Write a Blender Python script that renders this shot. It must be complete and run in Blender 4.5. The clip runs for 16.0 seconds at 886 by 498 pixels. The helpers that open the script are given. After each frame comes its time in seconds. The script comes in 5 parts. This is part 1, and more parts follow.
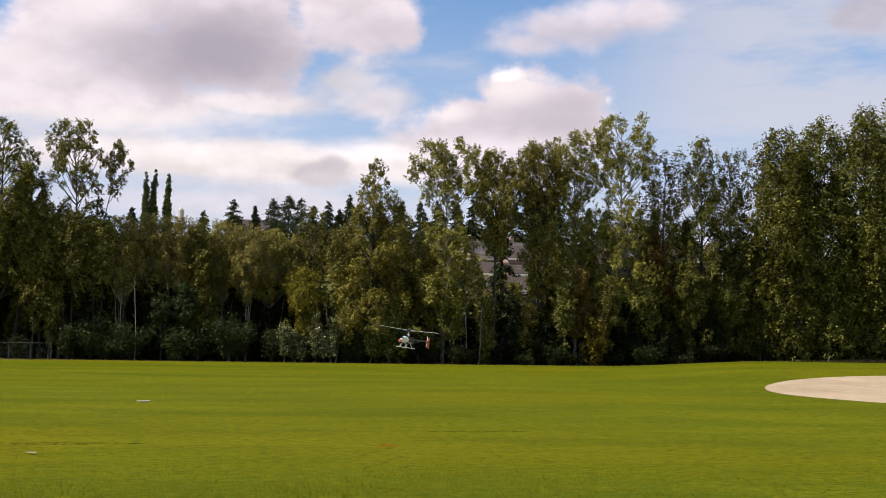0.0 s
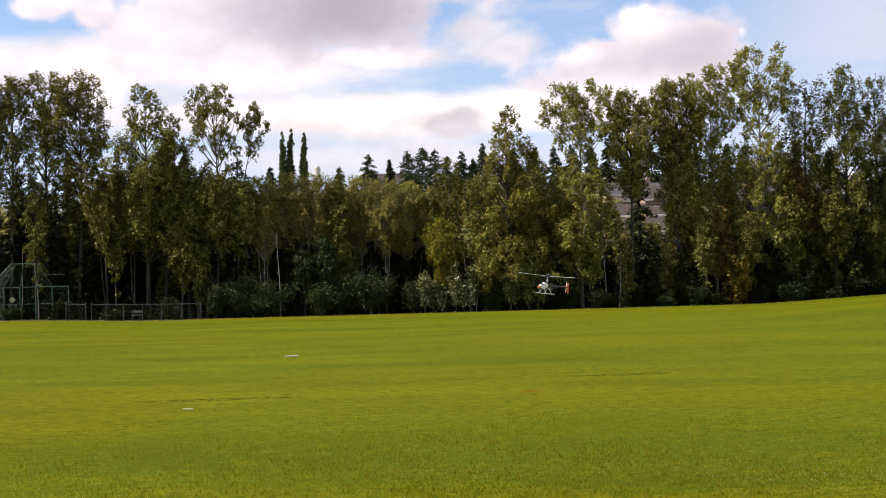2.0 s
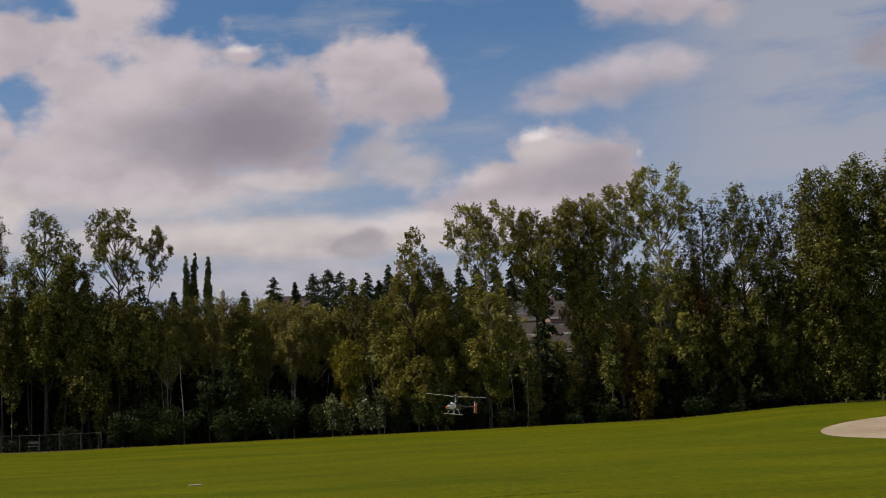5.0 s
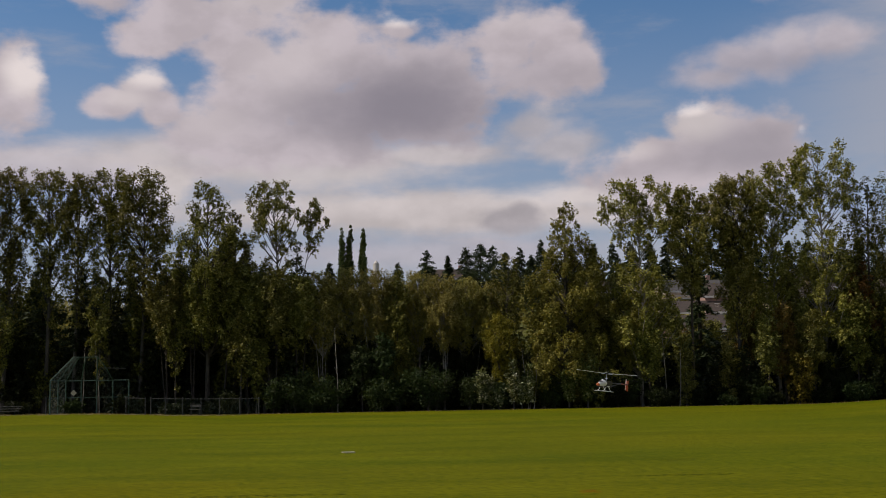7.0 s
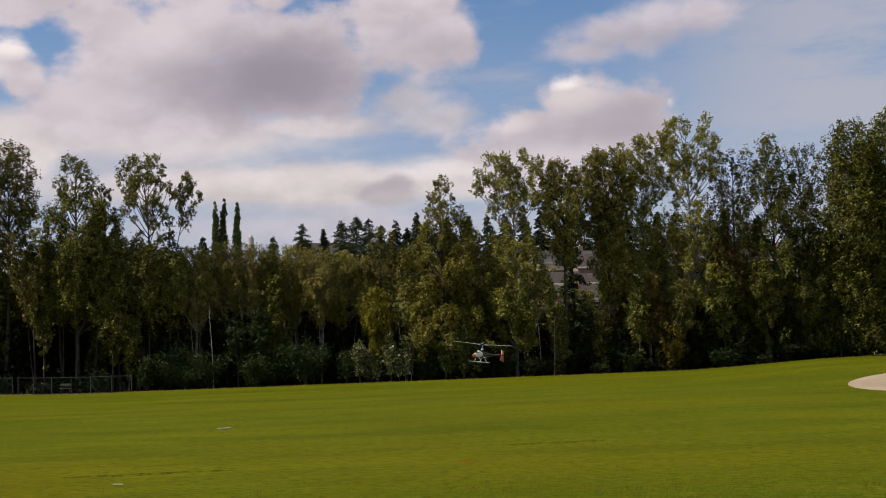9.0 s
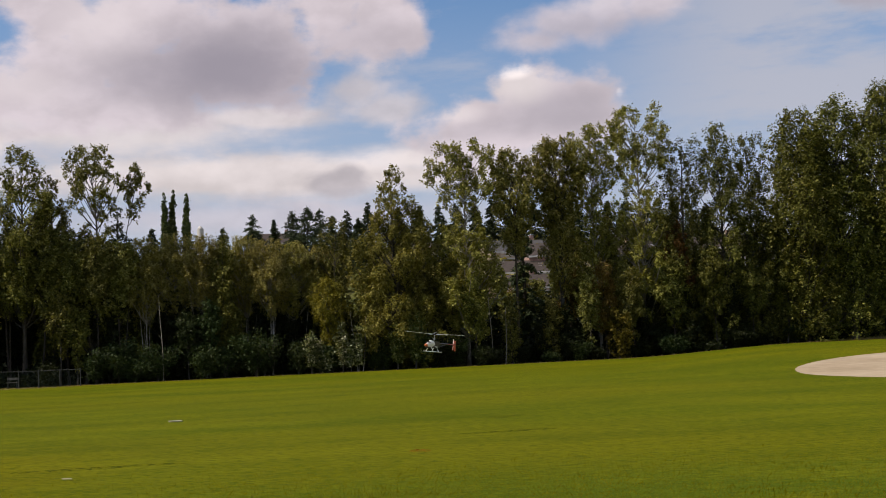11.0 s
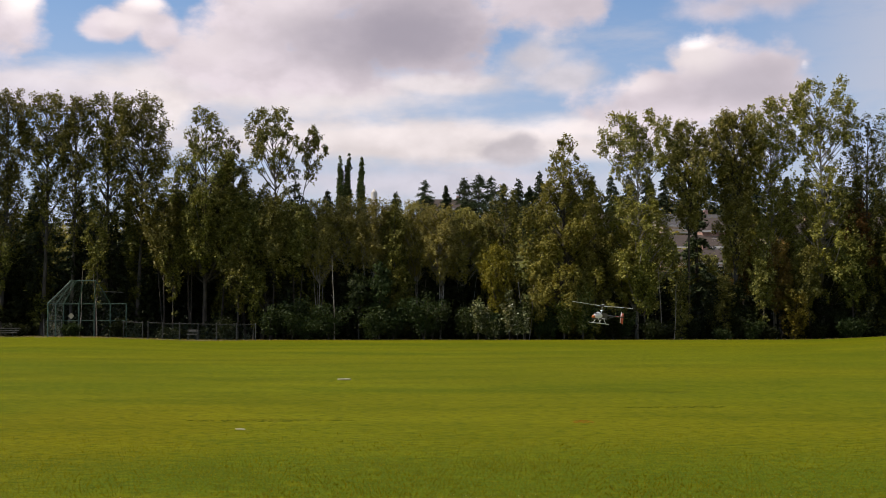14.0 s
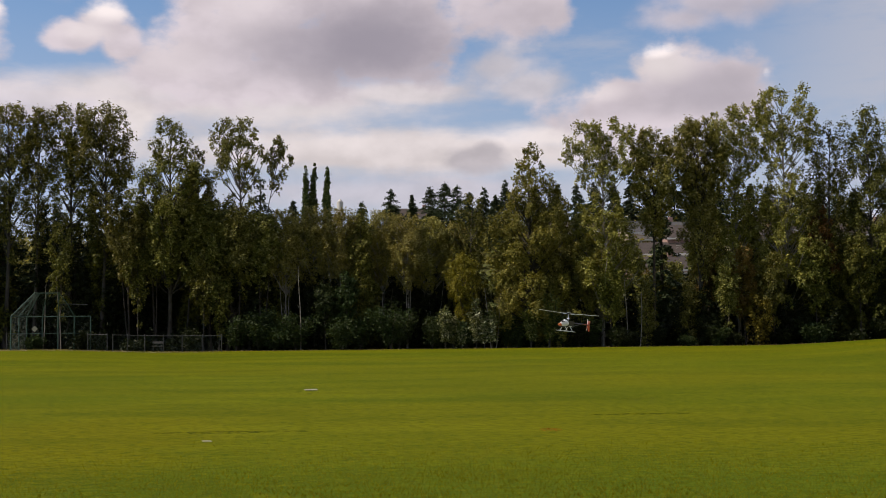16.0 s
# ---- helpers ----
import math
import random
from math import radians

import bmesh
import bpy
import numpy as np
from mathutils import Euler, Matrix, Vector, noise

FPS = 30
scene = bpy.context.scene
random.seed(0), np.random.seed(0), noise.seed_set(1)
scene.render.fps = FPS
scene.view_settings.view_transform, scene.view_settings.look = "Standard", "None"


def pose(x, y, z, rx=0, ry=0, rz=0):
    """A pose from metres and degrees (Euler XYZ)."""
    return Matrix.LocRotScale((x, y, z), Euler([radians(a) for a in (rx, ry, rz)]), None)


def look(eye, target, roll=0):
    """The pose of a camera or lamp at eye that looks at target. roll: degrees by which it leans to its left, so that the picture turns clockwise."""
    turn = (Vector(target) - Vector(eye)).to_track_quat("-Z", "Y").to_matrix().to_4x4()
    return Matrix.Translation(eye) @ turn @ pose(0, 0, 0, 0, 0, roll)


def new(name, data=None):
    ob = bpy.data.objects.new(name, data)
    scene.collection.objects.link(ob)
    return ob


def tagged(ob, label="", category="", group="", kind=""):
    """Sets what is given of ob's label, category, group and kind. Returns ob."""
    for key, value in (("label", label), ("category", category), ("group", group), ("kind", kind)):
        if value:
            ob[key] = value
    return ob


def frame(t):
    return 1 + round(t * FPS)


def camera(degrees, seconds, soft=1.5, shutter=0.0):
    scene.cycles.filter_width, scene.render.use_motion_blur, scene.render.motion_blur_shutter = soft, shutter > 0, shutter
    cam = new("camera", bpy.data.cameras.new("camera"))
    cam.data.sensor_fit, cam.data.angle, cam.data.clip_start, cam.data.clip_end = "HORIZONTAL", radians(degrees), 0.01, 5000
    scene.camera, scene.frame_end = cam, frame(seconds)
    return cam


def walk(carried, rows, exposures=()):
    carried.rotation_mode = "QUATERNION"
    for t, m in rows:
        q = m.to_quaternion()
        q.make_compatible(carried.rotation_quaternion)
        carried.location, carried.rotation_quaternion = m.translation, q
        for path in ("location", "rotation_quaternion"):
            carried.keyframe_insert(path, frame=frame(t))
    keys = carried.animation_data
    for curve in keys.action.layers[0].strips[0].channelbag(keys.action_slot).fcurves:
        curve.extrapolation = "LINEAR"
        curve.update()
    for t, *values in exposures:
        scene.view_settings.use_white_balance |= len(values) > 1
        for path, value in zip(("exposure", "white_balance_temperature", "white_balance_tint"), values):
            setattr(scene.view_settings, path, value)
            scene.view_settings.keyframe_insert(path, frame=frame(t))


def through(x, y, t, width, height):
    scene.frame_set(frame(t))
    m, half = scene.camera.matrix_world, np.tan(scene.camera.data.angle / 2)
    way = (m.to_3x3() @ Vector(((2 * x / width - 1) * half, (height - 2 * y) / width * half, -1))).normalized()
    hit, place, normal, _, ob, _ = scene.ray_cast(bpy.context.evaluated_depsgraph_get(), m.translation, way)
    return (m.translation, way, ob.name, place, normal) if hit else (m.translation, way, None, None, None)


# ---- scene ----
# ------------------------------------------------------------ camera
EYE, TILT = 1.65, 2.6
cam = camera(39.9, 16.0, soft=0.9)
# seconds, turn to the right, pitch, roll (degrees) of a head that stands still and looks about
TURNS = [
    (0.0, 9.55, 1.81, 1.30),
    (0.5, 5.88, 0.27, -0.04),
    (1.0, 4.13, -0.76, -0.02),
    (1.5, 3.53, -0.72, -0.40),
    (2.0, 3.17, -0.65, -1.37),
    (2.5, 3.81, -1.62, -2.26),
    (3.0, 4.98, -2.76, -1.75),
    (3.5, 6.35, -2.89, -1.48),
    (4.0, 7.91, 0.01, -2.14),
    (4.2, 8.33, 2.73, -2.51),
    (6.3, 3.19, 5.65, -1.83),
    (6.5, 2.05, 5.05, -1.64),
    (7.0, 0.54, 3.91, -1.03),
    (7.5, 0.54, 3.49, -1.17),
    (8.0, 2.68, 3.06, -1.52),
    (8.5, 5.15, 2.73, -1.86),
    (10.8, 7.82, 1.96, -1.97),
    (11.0, 8.60, 1.94, -2.30),
    (11.5, 12.66, 3.06, -2.71),
    (12.0, 14.53, 4.96, -2.72),
    (12.5, 10.57, 5.94, -2.38),
    (13.0, 5.88, 5.03, -1.58),
    (13.5, 2.48, 2.68, -0.50),
    (14.0, 0.61, 0.62, -0.02),
    (14.5, 0.00, 0.00, 0.00),
    (15.0, 0.86, 0.27, -0.22),
    (15.5, 1.86, 0.91, -0.32),
    (16.0, 2.19, 1.04, -0.51),
]
STOPS = [(0.0, 0.26), (0.5, 0.44), (1.0, 0.53), (1.5, 0.52), (2.0, 0.50), (2.5, 0.58), (3.0, 0.70), (3.5, 0.72), (4.0, 0.24), (4.2, 0.0), (6.3, -0.70), (7.0, -0.56),
         (7.5, -0.43), (8.0, -0.36), (8.5, -0.30), (11.0, -0.14), (11.5, -0.25), (12.0, -0.66), (12.5, -0.80), (13.0, -0.64), (13.5, -0.20), (14.0, 0.06), (14.5, 0.06), (16.0, -0.14)]
walk(cam, [(t, pose(0, 0, EYE, TILT) @ pose(0, 0, 0, 0, 0, -turn) @ pose(0, 0, 0, 90 + pitch) @ pose(0, 0, 0, 0, 0, roll))
           for t, turn, pitch, roll in TURNS], [(t, stops, 6950, 15) for t, stops in STOPS])

# ------------------------------------------------------------ sun and sky
SUN_AZ, SUN_EL = -95.0, 48.0   # degrees to the right of the view's axis (+y), and above the horizon
sun = new("sun", bpy.data.lights.new("sun", "SUN"))
sun.data.energy, sun.data.angle, sun.data.color = 5.0, radians(0.53), (1.0, 0.92, 0.80)
toward = Vector((math.sin(radians(SUN_AZ)) * math.cos(radians(SUN_EL)), math.cos(radians(SUN_AZ)) * math.cos(radians(SUN_EL)), math.sin(radians(SUN_EL))))
sun.matrix_world = look(toward * 200, (0, 0, 0))


class Nodes:
    """A short way to write node trees."""

    def __init__(self, tree):
        self.tree = tree
        tree.nodes.clear()

    def add(self, kind, **values):
        node = self.tree.nodes.new(kind)
        for key, value in values.items():
            setattr(node, key, value)
        return node

    def put(self, socket, value):
        if isinstance(value, bpy.types.NodeSocket):
            self.tree.links.new(value, socket)
        elif value is not None:
            socket.default_value = value

    def math(self, op, a, b=None, c=None, clamp=False):
        node = self.add("ShaderNodeMath", operation=op, use_clamp=clamp)
        for i, v in enumerate((a, b, c)):
            self.put(node.inputs[i], v)
        return node.outputs[0]

    def ramp01(self, value, low, high, smooth=True):
        node = self.add("ShaderNodeMapRange", interpolation_type="SMOOTHSTEP" if smooth else "LINEAR", clamp=True)
        for name, v in (("Value", value), ("From Min", low), ("From Max", high), ("To Min", 0.0), ("To Max", 1.0)):
            self.put(node.inputs[name], v)
        return node.outputs[0]

    def mix(self, factor, a, b, blend="MIX"):
        node = self.add("ShaderNodeMix", data_type="RGBA", blend_type=blend)
        self.put(node.inputs[0], factor)
        self.put(node.inputs[6], (*a, 1) if isinstance(a, tuple) and len(a) == 3 else a)
        self.put(node.inputs[7], (*b, 1) if isinstance(b, tuple) and len(b) == 3 else b)
        return node.outputs[2]

    def noise(self, vector, scale, detail=4.0, rough=0.55, distortion=0.0):
        node = self.add("ShaderNodeTexNoise")
        self.put(node.inputs["Vector"], vector)
        for name, v in (("Scale", scale), ("Detail", detail), ("Roughness", rough), ("Distortion", distortion)):
            self.put(node.inputs[name], v)
        return node.outputs[0]

    def combine(self, x, y, z):
        node = self.add("ShaderNodeCombineXYZ")
        for i, v in enumerate((x, y, z)):
            self.put(node.inputs[i], v)
        return node.outputs[0]

    def stretch(self, vector, scale):
        node = self.add("ShaderNodeMapping")
        self.put(node.inputs["Vector"], vector)
        node.inputs["Scale"].default_value = scale
        return node.outputs[0]


def build_sky():
    world = bpy.data.worlds.new("sky")
    scene.world = world
    world.use_nodes = True
    n = Nodes(world.node_tree)
    sky = n.add("ShaderNodeTexSky", sky_type="NISHITA", sun_disc=False, sun_elevation=radians(SUN_EL), sun_rotation=radians(SUN_AZ),
                altitude=100, air_density=1.0, dust_density=1.2, ozone_density=1.5)
    where = n.add("ShaderNodeTexCoord").outputs["Generated"]
    split = n.add("ShaderNodeSeparateXYZ")
    n.put(split.inputs[0], where)
    az = n.math("MULTIPLY", n.math("ARCTAN2", split.outputs[0], split.outputs[1]), 57.2958)
    el = n.math("MULTIPLY", n.math("ARCSINE", split.outputs[2]), 57.2958)
    # billows: the same noise at two sizes pushes the clouds' outlines about
    flat = n.combine(az, n.math("MULTIPLY", el, 1.5), 0.0)
    billow = n.math("SUBTRACT", n.noise(flat, 0.34, 5.0, 0.5), 0.5)
    wisps = n.math("SUBTRACT", n.noise(n.stretch(flat, (0.5, 1.3, 1.0)), 0.22, 6.0, 0.6), 0.5)
    puffs = n.noise(flat, 0.4, 4.0, 0.5)
    base = n.mix(1.0, sky.outputs[0], SKY_GAIN, "MULTIPLY")
    # paler haze towards the horizon
    haze = n.math("POWER", n.ramp01(el, 18.0, 4.0, False), 1.2)
    colour = n.mix(n.math("MULTIPLY", haze, 0.65), base, CLOUD_HAZE)
    # loose cloud all round, away from the clouds that are placed below
    around = n.noise(n.stretch(where, (1.0, 1.0, 2.2)), 2.6, 8.0, 0.55)
    away = n.ramp01(n.math("ABSOLUTE", n.math("SUBTRACT", az, 6.0)), 28.0, 46.0)
    above = n.ramp01(el, 19.0, 27.0)
    colour = n.mix(n.math("MULTIPLY", n.ramp01(around, 0.46, 0.62), n.math("MAXIMUM", away, above)), colour, CLOUD_GREY)
    veil = n.math("MAXIMUM", n.math("MULTIPLY", n.ramp01(az, 13.0, 24.0), n.ramp01(wisps, -0.24, 0.06)), n.math("MULTIPLY", n.ramp01(wisps, -0.02, 0.22), 0.55))
    colour = n.mix(n.math("MULTIPLY", veil, 0.75), colour, CLOUD_VEIL)

    fine = n.math("SUBTRACT", n.noise(flat, 1.1, 5.0, 0.55), 0.5)
    edge = n.math("ADD", n.math("MULTIPLY", billow, 1.8), n.math("MULTIPLY", fine, 0.6))
    drift = n.math("ADD", n.math("MULTIPLY", wisps, 1.5), n.math("MULTIPLY", fine, 0.3))

    def oval(a, e, ra, re):
        dx = n.math("DIVIDE", n.math("SUBTRACT", az, a), ra)
        dy = n.math("DIVIDE", n.math("SUBTRACT", el, e), re)
        return n.math("SQRT", n.math("ADD", n.math("MULTIPLY", dx, dx), n.math("MULTIPLY", dy, dy)))

    def cloud(colour, lobes, body, shades=(), fill=1.0, soft=0.36, stir=None):
        """One cloud: lobes (azimuth, elevation and radii in degrees) that run together, then its lit heads and grey undersides."""
        d = oval(*lobes[0])
        for lobe in lobes[1:]:
            d = n.math("SMOOTH_MIN", d, oval(*lobe), 0.3)
        d = n.math("SUBTRACT", d, edge if stir is None else stir)
        mask = n.math("MULTIPLY", n.ramp01(d, 1.0 + soft, 1.0 - soft), fill)
        tone = n.mix(n.ramp01(puffs, 0.34, 0.66), tuple(0.90 * c for c in body), tuple(1.08 * c for c in body))
        for a, e, ra, re, tint, much, blur in shades:
            spot = n.math("SUBTRACT", oval(a, e, ra, re), n.math("MULTIPLY", edge, 0.45))
            tone = n.mix(n.math("MULTIPLY", n.ramp01(spot, 1.0 + blur, 1.0 - blur), much), tone, tint)
        return n.mix(mask, colour, tone)

    white, body, grey, dark = CLOUD_TOP, CLOUD_BODY, CLOUD_GREY, CLOUD_DARK
    # low bright bank along the horizon, and its grey patch
    colour = cloud(colour, ((1.0, 8.2, 14.0, 1.0), (8.0, 8.8, 4.0, 0.7)), (0.75, 0.715, 0.735), ((6.5, 8.9, 3.0, 0.5, white, 0.5, 0.6), (-3.0, 8.7, 5.0, 0.5, white, 0.3, 0.8)), 0.95, 0.5, drift)
    colour = cloud(colour, ((0.5, 6.3, 8.0, 0.8),), body, (), 0.6, 0.7, drift)
    colour = cloud(colour, ((-16.0, 10.2, 8.0, 1.0),), body, ((-17.0, 10.5, 4.0, 0.5, white, 0.3, 0.8),), 0.85, 0.5, drift)
    colour = cloud(colour, ((-12.4, 9.6, 1.2, 1.0),), (0.86, 0.83, 0.85), (), 0.9, 0.4)
    colour = cloud(colour, ((3.6, 7.7, 1.5, 0.55), (4.3, 8.1, 0.7, 0.5)), (0.50, 0.49, 0.55), (), 0.75, 0.4)
    colour = cloud(colour, ((0.4, 10.9, 3.4, 0.6), (-6.0, 10.4, 7.5, 1.1), (-12.0, 11.0, 5.0, 0.8)), (0.74, 0.71, 0.745), ((-5.0, 9.9, 6.0, 0.6, (0.84, 0.81, 0.83), 0.5, 0.8),), 0.92, 0.6, drift)
    # the great cumulus with its dark middle
    colour = cloud(colour, ((-10.6, 17.2, 3.6, 1.3), (-7.4, 18.8, 2.1, 1.6), (-13.2, 16.2, 1.9, 0.9), (-5.2, 14.9, 3.5, 2.6), (-1.4, 14.5, 3.7, 2.4), (1.1, 13.6, 2.2, 1.9), (-8.8, 15.6, 2.6, 1.3), (-4.2, 12.9, 2.8, 1.7), (-0.6, 12.4, 3.0, 1.3),
                            (-8.6, 13.0, 2.5, 1.7), (-10.6, 11.6, 2.0, 1.3), (-1.3, 16.7, 1.2, 0.6), (-4.5, 16.7, 1.6, 0.8), (-6.5, 11.4, 5.0, 1.2)), body,
                   ((-6.6, 15.0, 2.0, 1.6, (0.81, 0.77, 0.83), 0.7, 0.9), (-8.2, 18.4, 2.4, 0.9, (0.76, 0.73, 0.76), 0.5, 0.8), (-10.2, 12.4, 1.6, 0.8, (0.80, 0.76, 0.82), 0.6, 0.8),
                    (-3.6, 12.9, 4.2, 1.5, grey, 0.6, 0.8), (-0.6, 14.6, 3.0, 1.4, grey, 0.45, 0.9), (-0.9, 13.1, 4.0, 1.6, dark, 0.88, 0.85), (-1.3, 17.2, 0.95, 0.38, white, 0.85, 0.5)))
    # the rounded one beside it, and the wisp under it
    colour = cloud(colour, ((4.0, 15.6, 1.9, 1.8), (6.0, 15.5, 2.0, 1.9), (7.3, 15.0, 1.0, 1.3), (5.2, 14.5, 2.3, 1.2)), body, ((4.4, 17.0, 1.6, 0.5, (0.81, 0.77, 0.83), 0.5, 0.8), (5.6, 14.3, 2.6, 1.0, grey, 0.50, 0.9)))
    colour = cloud(colour, ((4.9, 12.0, 1.6, 1.0), (6.4, 11.2, 1.8, 0.7)), (0.66, 0.635, 0.68), (), 0.8, 0.6)
    # cumulus over the tall trees
    colour = cloud(colour, ((12.9, 11.8, 1.6, 1.4), (14.8, 11.0, 2.6, 1.3), (10.4, 10.5, 2.2, 0.9), (12.2, 9.8, 4.6, 1.2)), body,
                   ((15.0, 10.7, 2.6, 1.1, grey, 0.75, 0.8), (12.0, 10.0, 3.6, 0.5, grey, 0.35, 0.8), (12.6, 12.0, 1.3, 0.7, (0.82, 0.79, 0.81), 0.7, 0.8), (12.4, 12.6, 0.8, 0.35, white, 0.9, 0.5), (9.6, 10.8, 1.0, 0.4, white, 0.35, 0.8), (17.3, 11.3, 0.13, 0.18, white, 0.5, 0.7)))
    # upper row
    colour = cloud(colour, ((15.2, 14.6, 2.2, 0.8), (16.9, 15.1, 1.8, 0.9), (18.8, 15.2, 1.6, 0.8), (13.4, 14.0, 1.6, 0.6)), body, ((16.4, 15.6, 1.5, 0.4, (0.81, 0.77, 0.83), 0.5, 0.8), (16.0, 14.2, 3.2, 0.6, grey, 0.55, 0.9)), 0.85, 0.62)
    colour = cloud(colour, ((16.8, 18.5, 1.7, 1.0), (19.4, 17.9, 1.9, 0.8), (21.6, 17.3, 1.0, 0.6)), body, ((19.0, 17.4, 3.0, 0.5, grey, 0.4, 0.9),), 0.9, 0.55)
    colour = cloud(colour, ((29.2, 14.8, 1.5, 0.8),), grey, (), 0.7, 0.5)
    # small ones to the other side
    colour = cloud(colour, ((-13.4, 13.9, 1.2, 1.0), (-14.7, 13.2, 1.3, 0.7), (-12.7, 13.1, 0.9, 1.0)), body, ((-13.3, 14.4, 1.1, 0.5, white, 0.85, 0.7), (-14.2, 13.4, 1.0, 0.4, white, 0.4, 0.8)))
    colour = cloud(colour, ((-19.2, 13.2, 1.3, 2.2),), body, ((-18.6, 14.3, 0.9, 0.9, white, 0.9, 0.7),))
    colour = cloud(colour, ((-15.4, 18.5, 1.6, 1.5),), body, ((-15.0, 17.6, 1.6, 0.7, grey, 0.4, 0.9),))
    back = n.add("ShaderNodeBackground")
    n.put(back.inputs["Color"], colour)
    n.put(back.inputs["Strength"], 1.0)
    n.put(n.add("ShaderNodeOutputWorld").inputs["Surface"], back.outputs[0])


SKY_GAIN = (0.072, 0.110, 0.139, 1)
CLOUD_TOP, CLOUD_BODY = (1.10, 1.05, 1.07), (0.70, 0.66, 0.735)
CLOUD_GREY, CLOUD_DARK = (0.44, 0.425, 0.50), (0.335, 0.325, 0.40)
CLOUD_HAZE, CLOUD_VEIL = (0.60, 0.60, 0.69), (0.54, 0.57, 0.66)
build_sky()


# ------------------------------------------------------------ materials
def material(name):
    mat = bpy.data.materials.new(name)
    mat.use_nodes = True
    return mat, Nodes(mat.node_tree)


def finish(n, shader, bump=None, strength=0.3, distance=0.02):
    out = n.add("ShaderNodeOutputMaterial")
    if bump is not None:
        node = n.add("ShaderNodeBump")
        node.inputs["Strength"].default_value, node.inputs["Distance"].default_value = strength, distance
        n.put(node.inputs["Height"], bump)
        n.put(shader.inputs["Normal"], node.outputs[0])
    n.put(out.inputs["Surface"], shader.outputs[0])


def plain(name, colour, rough=0.6, metal=0.0, vary=0.18, scale=6.0, coat=0.0):
    """Painted, plastic or metal surface with faint uneven wear."""
    mat, n = material(name)
    pos = n.add("ShaderNodeTexCoord").outputs["Object"]
    spots = n.noise(pos, scale, 5.0, 0.6)
    dark = tuple(c * (1 - vary) for c in colour)
    light = tuple(min(1, c * (1 + vary)) for c in colour)
    shader = n.add("ShaderNodeBsdfPrincipled")
    n.put(shader.inputs["Base Color"], n.mix(n.ramp01(spots, 0.3, 0.7), dark, light))
    n.put(shader.inputs["Roughness"], n.math("ADD", n.math("MULTIPLY", spots, 0.2), rough - 0.1))
    shader.inputs["Metallic"].default_value = metal
    shader.inputs["Coat Weight"].default_value = coat
    finish(n, shader, n.noise(pos, scale * 8, 3.0), 0.08, 0.004)
    return mat


def foliage(name, low, mid, high, through=0.35, rough=0.5):
    """Leaves: each leaf has its own tint; light passes through them."""
    mat, n = material(name)
    leaf = n.add("ShaderNodeNewGeometry").outputs["Random Per Island"]
    pos = n.add("ShaderNodeTexCoord").outputs["Object"]
    patch = n.noise(pos, 0.45, 3.0, 0.6)
    colour = n.mix(n.ramp01(leaf, 0.0, 0.6, False), low, mid)
    bright = n.math("ADD", leaf, n.math("MULTIPLY", n.math("SUBTRACT", patch, 0.5), 0.7))
    colour = n.mix(n.math("MULTIPLY", n.ramp01(bright, 0.70, 0.95), 0.85), colour, high)
    colour = n.mix(n.math("MULTIPLY", n.ramp01(n.noise(pos, 0.22, 3.0, 0.55), 0.42, 0.62), 0.35), colour, low)
    own = n.add("ShaderNodeObjectInfo").outputs["Random"]
    hue = n.add("ShaderNodeHueSaturation")
    n.put(hue.inputs["Hue"], n.math("ADD", 0.477, n.math("MULTIPLY", own, 0.024)))
    hue.inputs["Saturation"].default_value = 1.0
    n.put(hue.inputs["Value"], n.math("ADD", 0.85, n.math("MULTIPLY", own, 0.3)))
    n.put(hue.inputs["Color"], colour)
    colour = hue.outputs[0]
    face = n.add("ShaderNodeBsdfPrincipled")
    n.put(face.inputs["Base Color"], colour)
    face.inputs["Roughness"].default_value = rough
    face.inputs["Specular IOR Level"].default_value = 0.09
    glow = n.add("ShaderNodeBsdfTranslucent")
    n.put(glow.inputs["Color"], n.mix(1.0, colour, (1.25, 1.15, 0.55), "MULTIPLY"))
    both = n.add("ShaderNodeMixShader")
    both.inputs[0].default_value = through
    n.put(both.inputs[1], face.outputs[0])
    n.put(both.inputs[2], glow.outputs[0])
    n.put(n.add("ShaderNodeOutputMaterial").inputs["Surface"], both.outputs[0])
    return mat


def bark(name, dark, light):
    mat, n = material(name)
    pos = n.add("ShaderNodeTexCoord").outputs["Object"]
    furrow = n.noise(n.stretch(pos, (9.0, 9.0, 1.4)), 1.2, 6.0, 0.65)
    blotch = n.noise(pos, 0.7, 4.0, 0.6)
    colour = n.mix(n.ramp01(n.math("ADD", n.math("MULTIPLY", furrow, 0.6), n.math("MULTIPLY", blotch, 0.4)), 0.38, 0.62), dark, light)
    shader = n.add("ShaderNodeBsdfPrincipled")
    n.put(shader.inputs["Base Color"], colour)
    shader.inputs["Roughness"].default_value = 0.9
    finish(n, shader, furrow, 0.7, 0.03)
    return mat


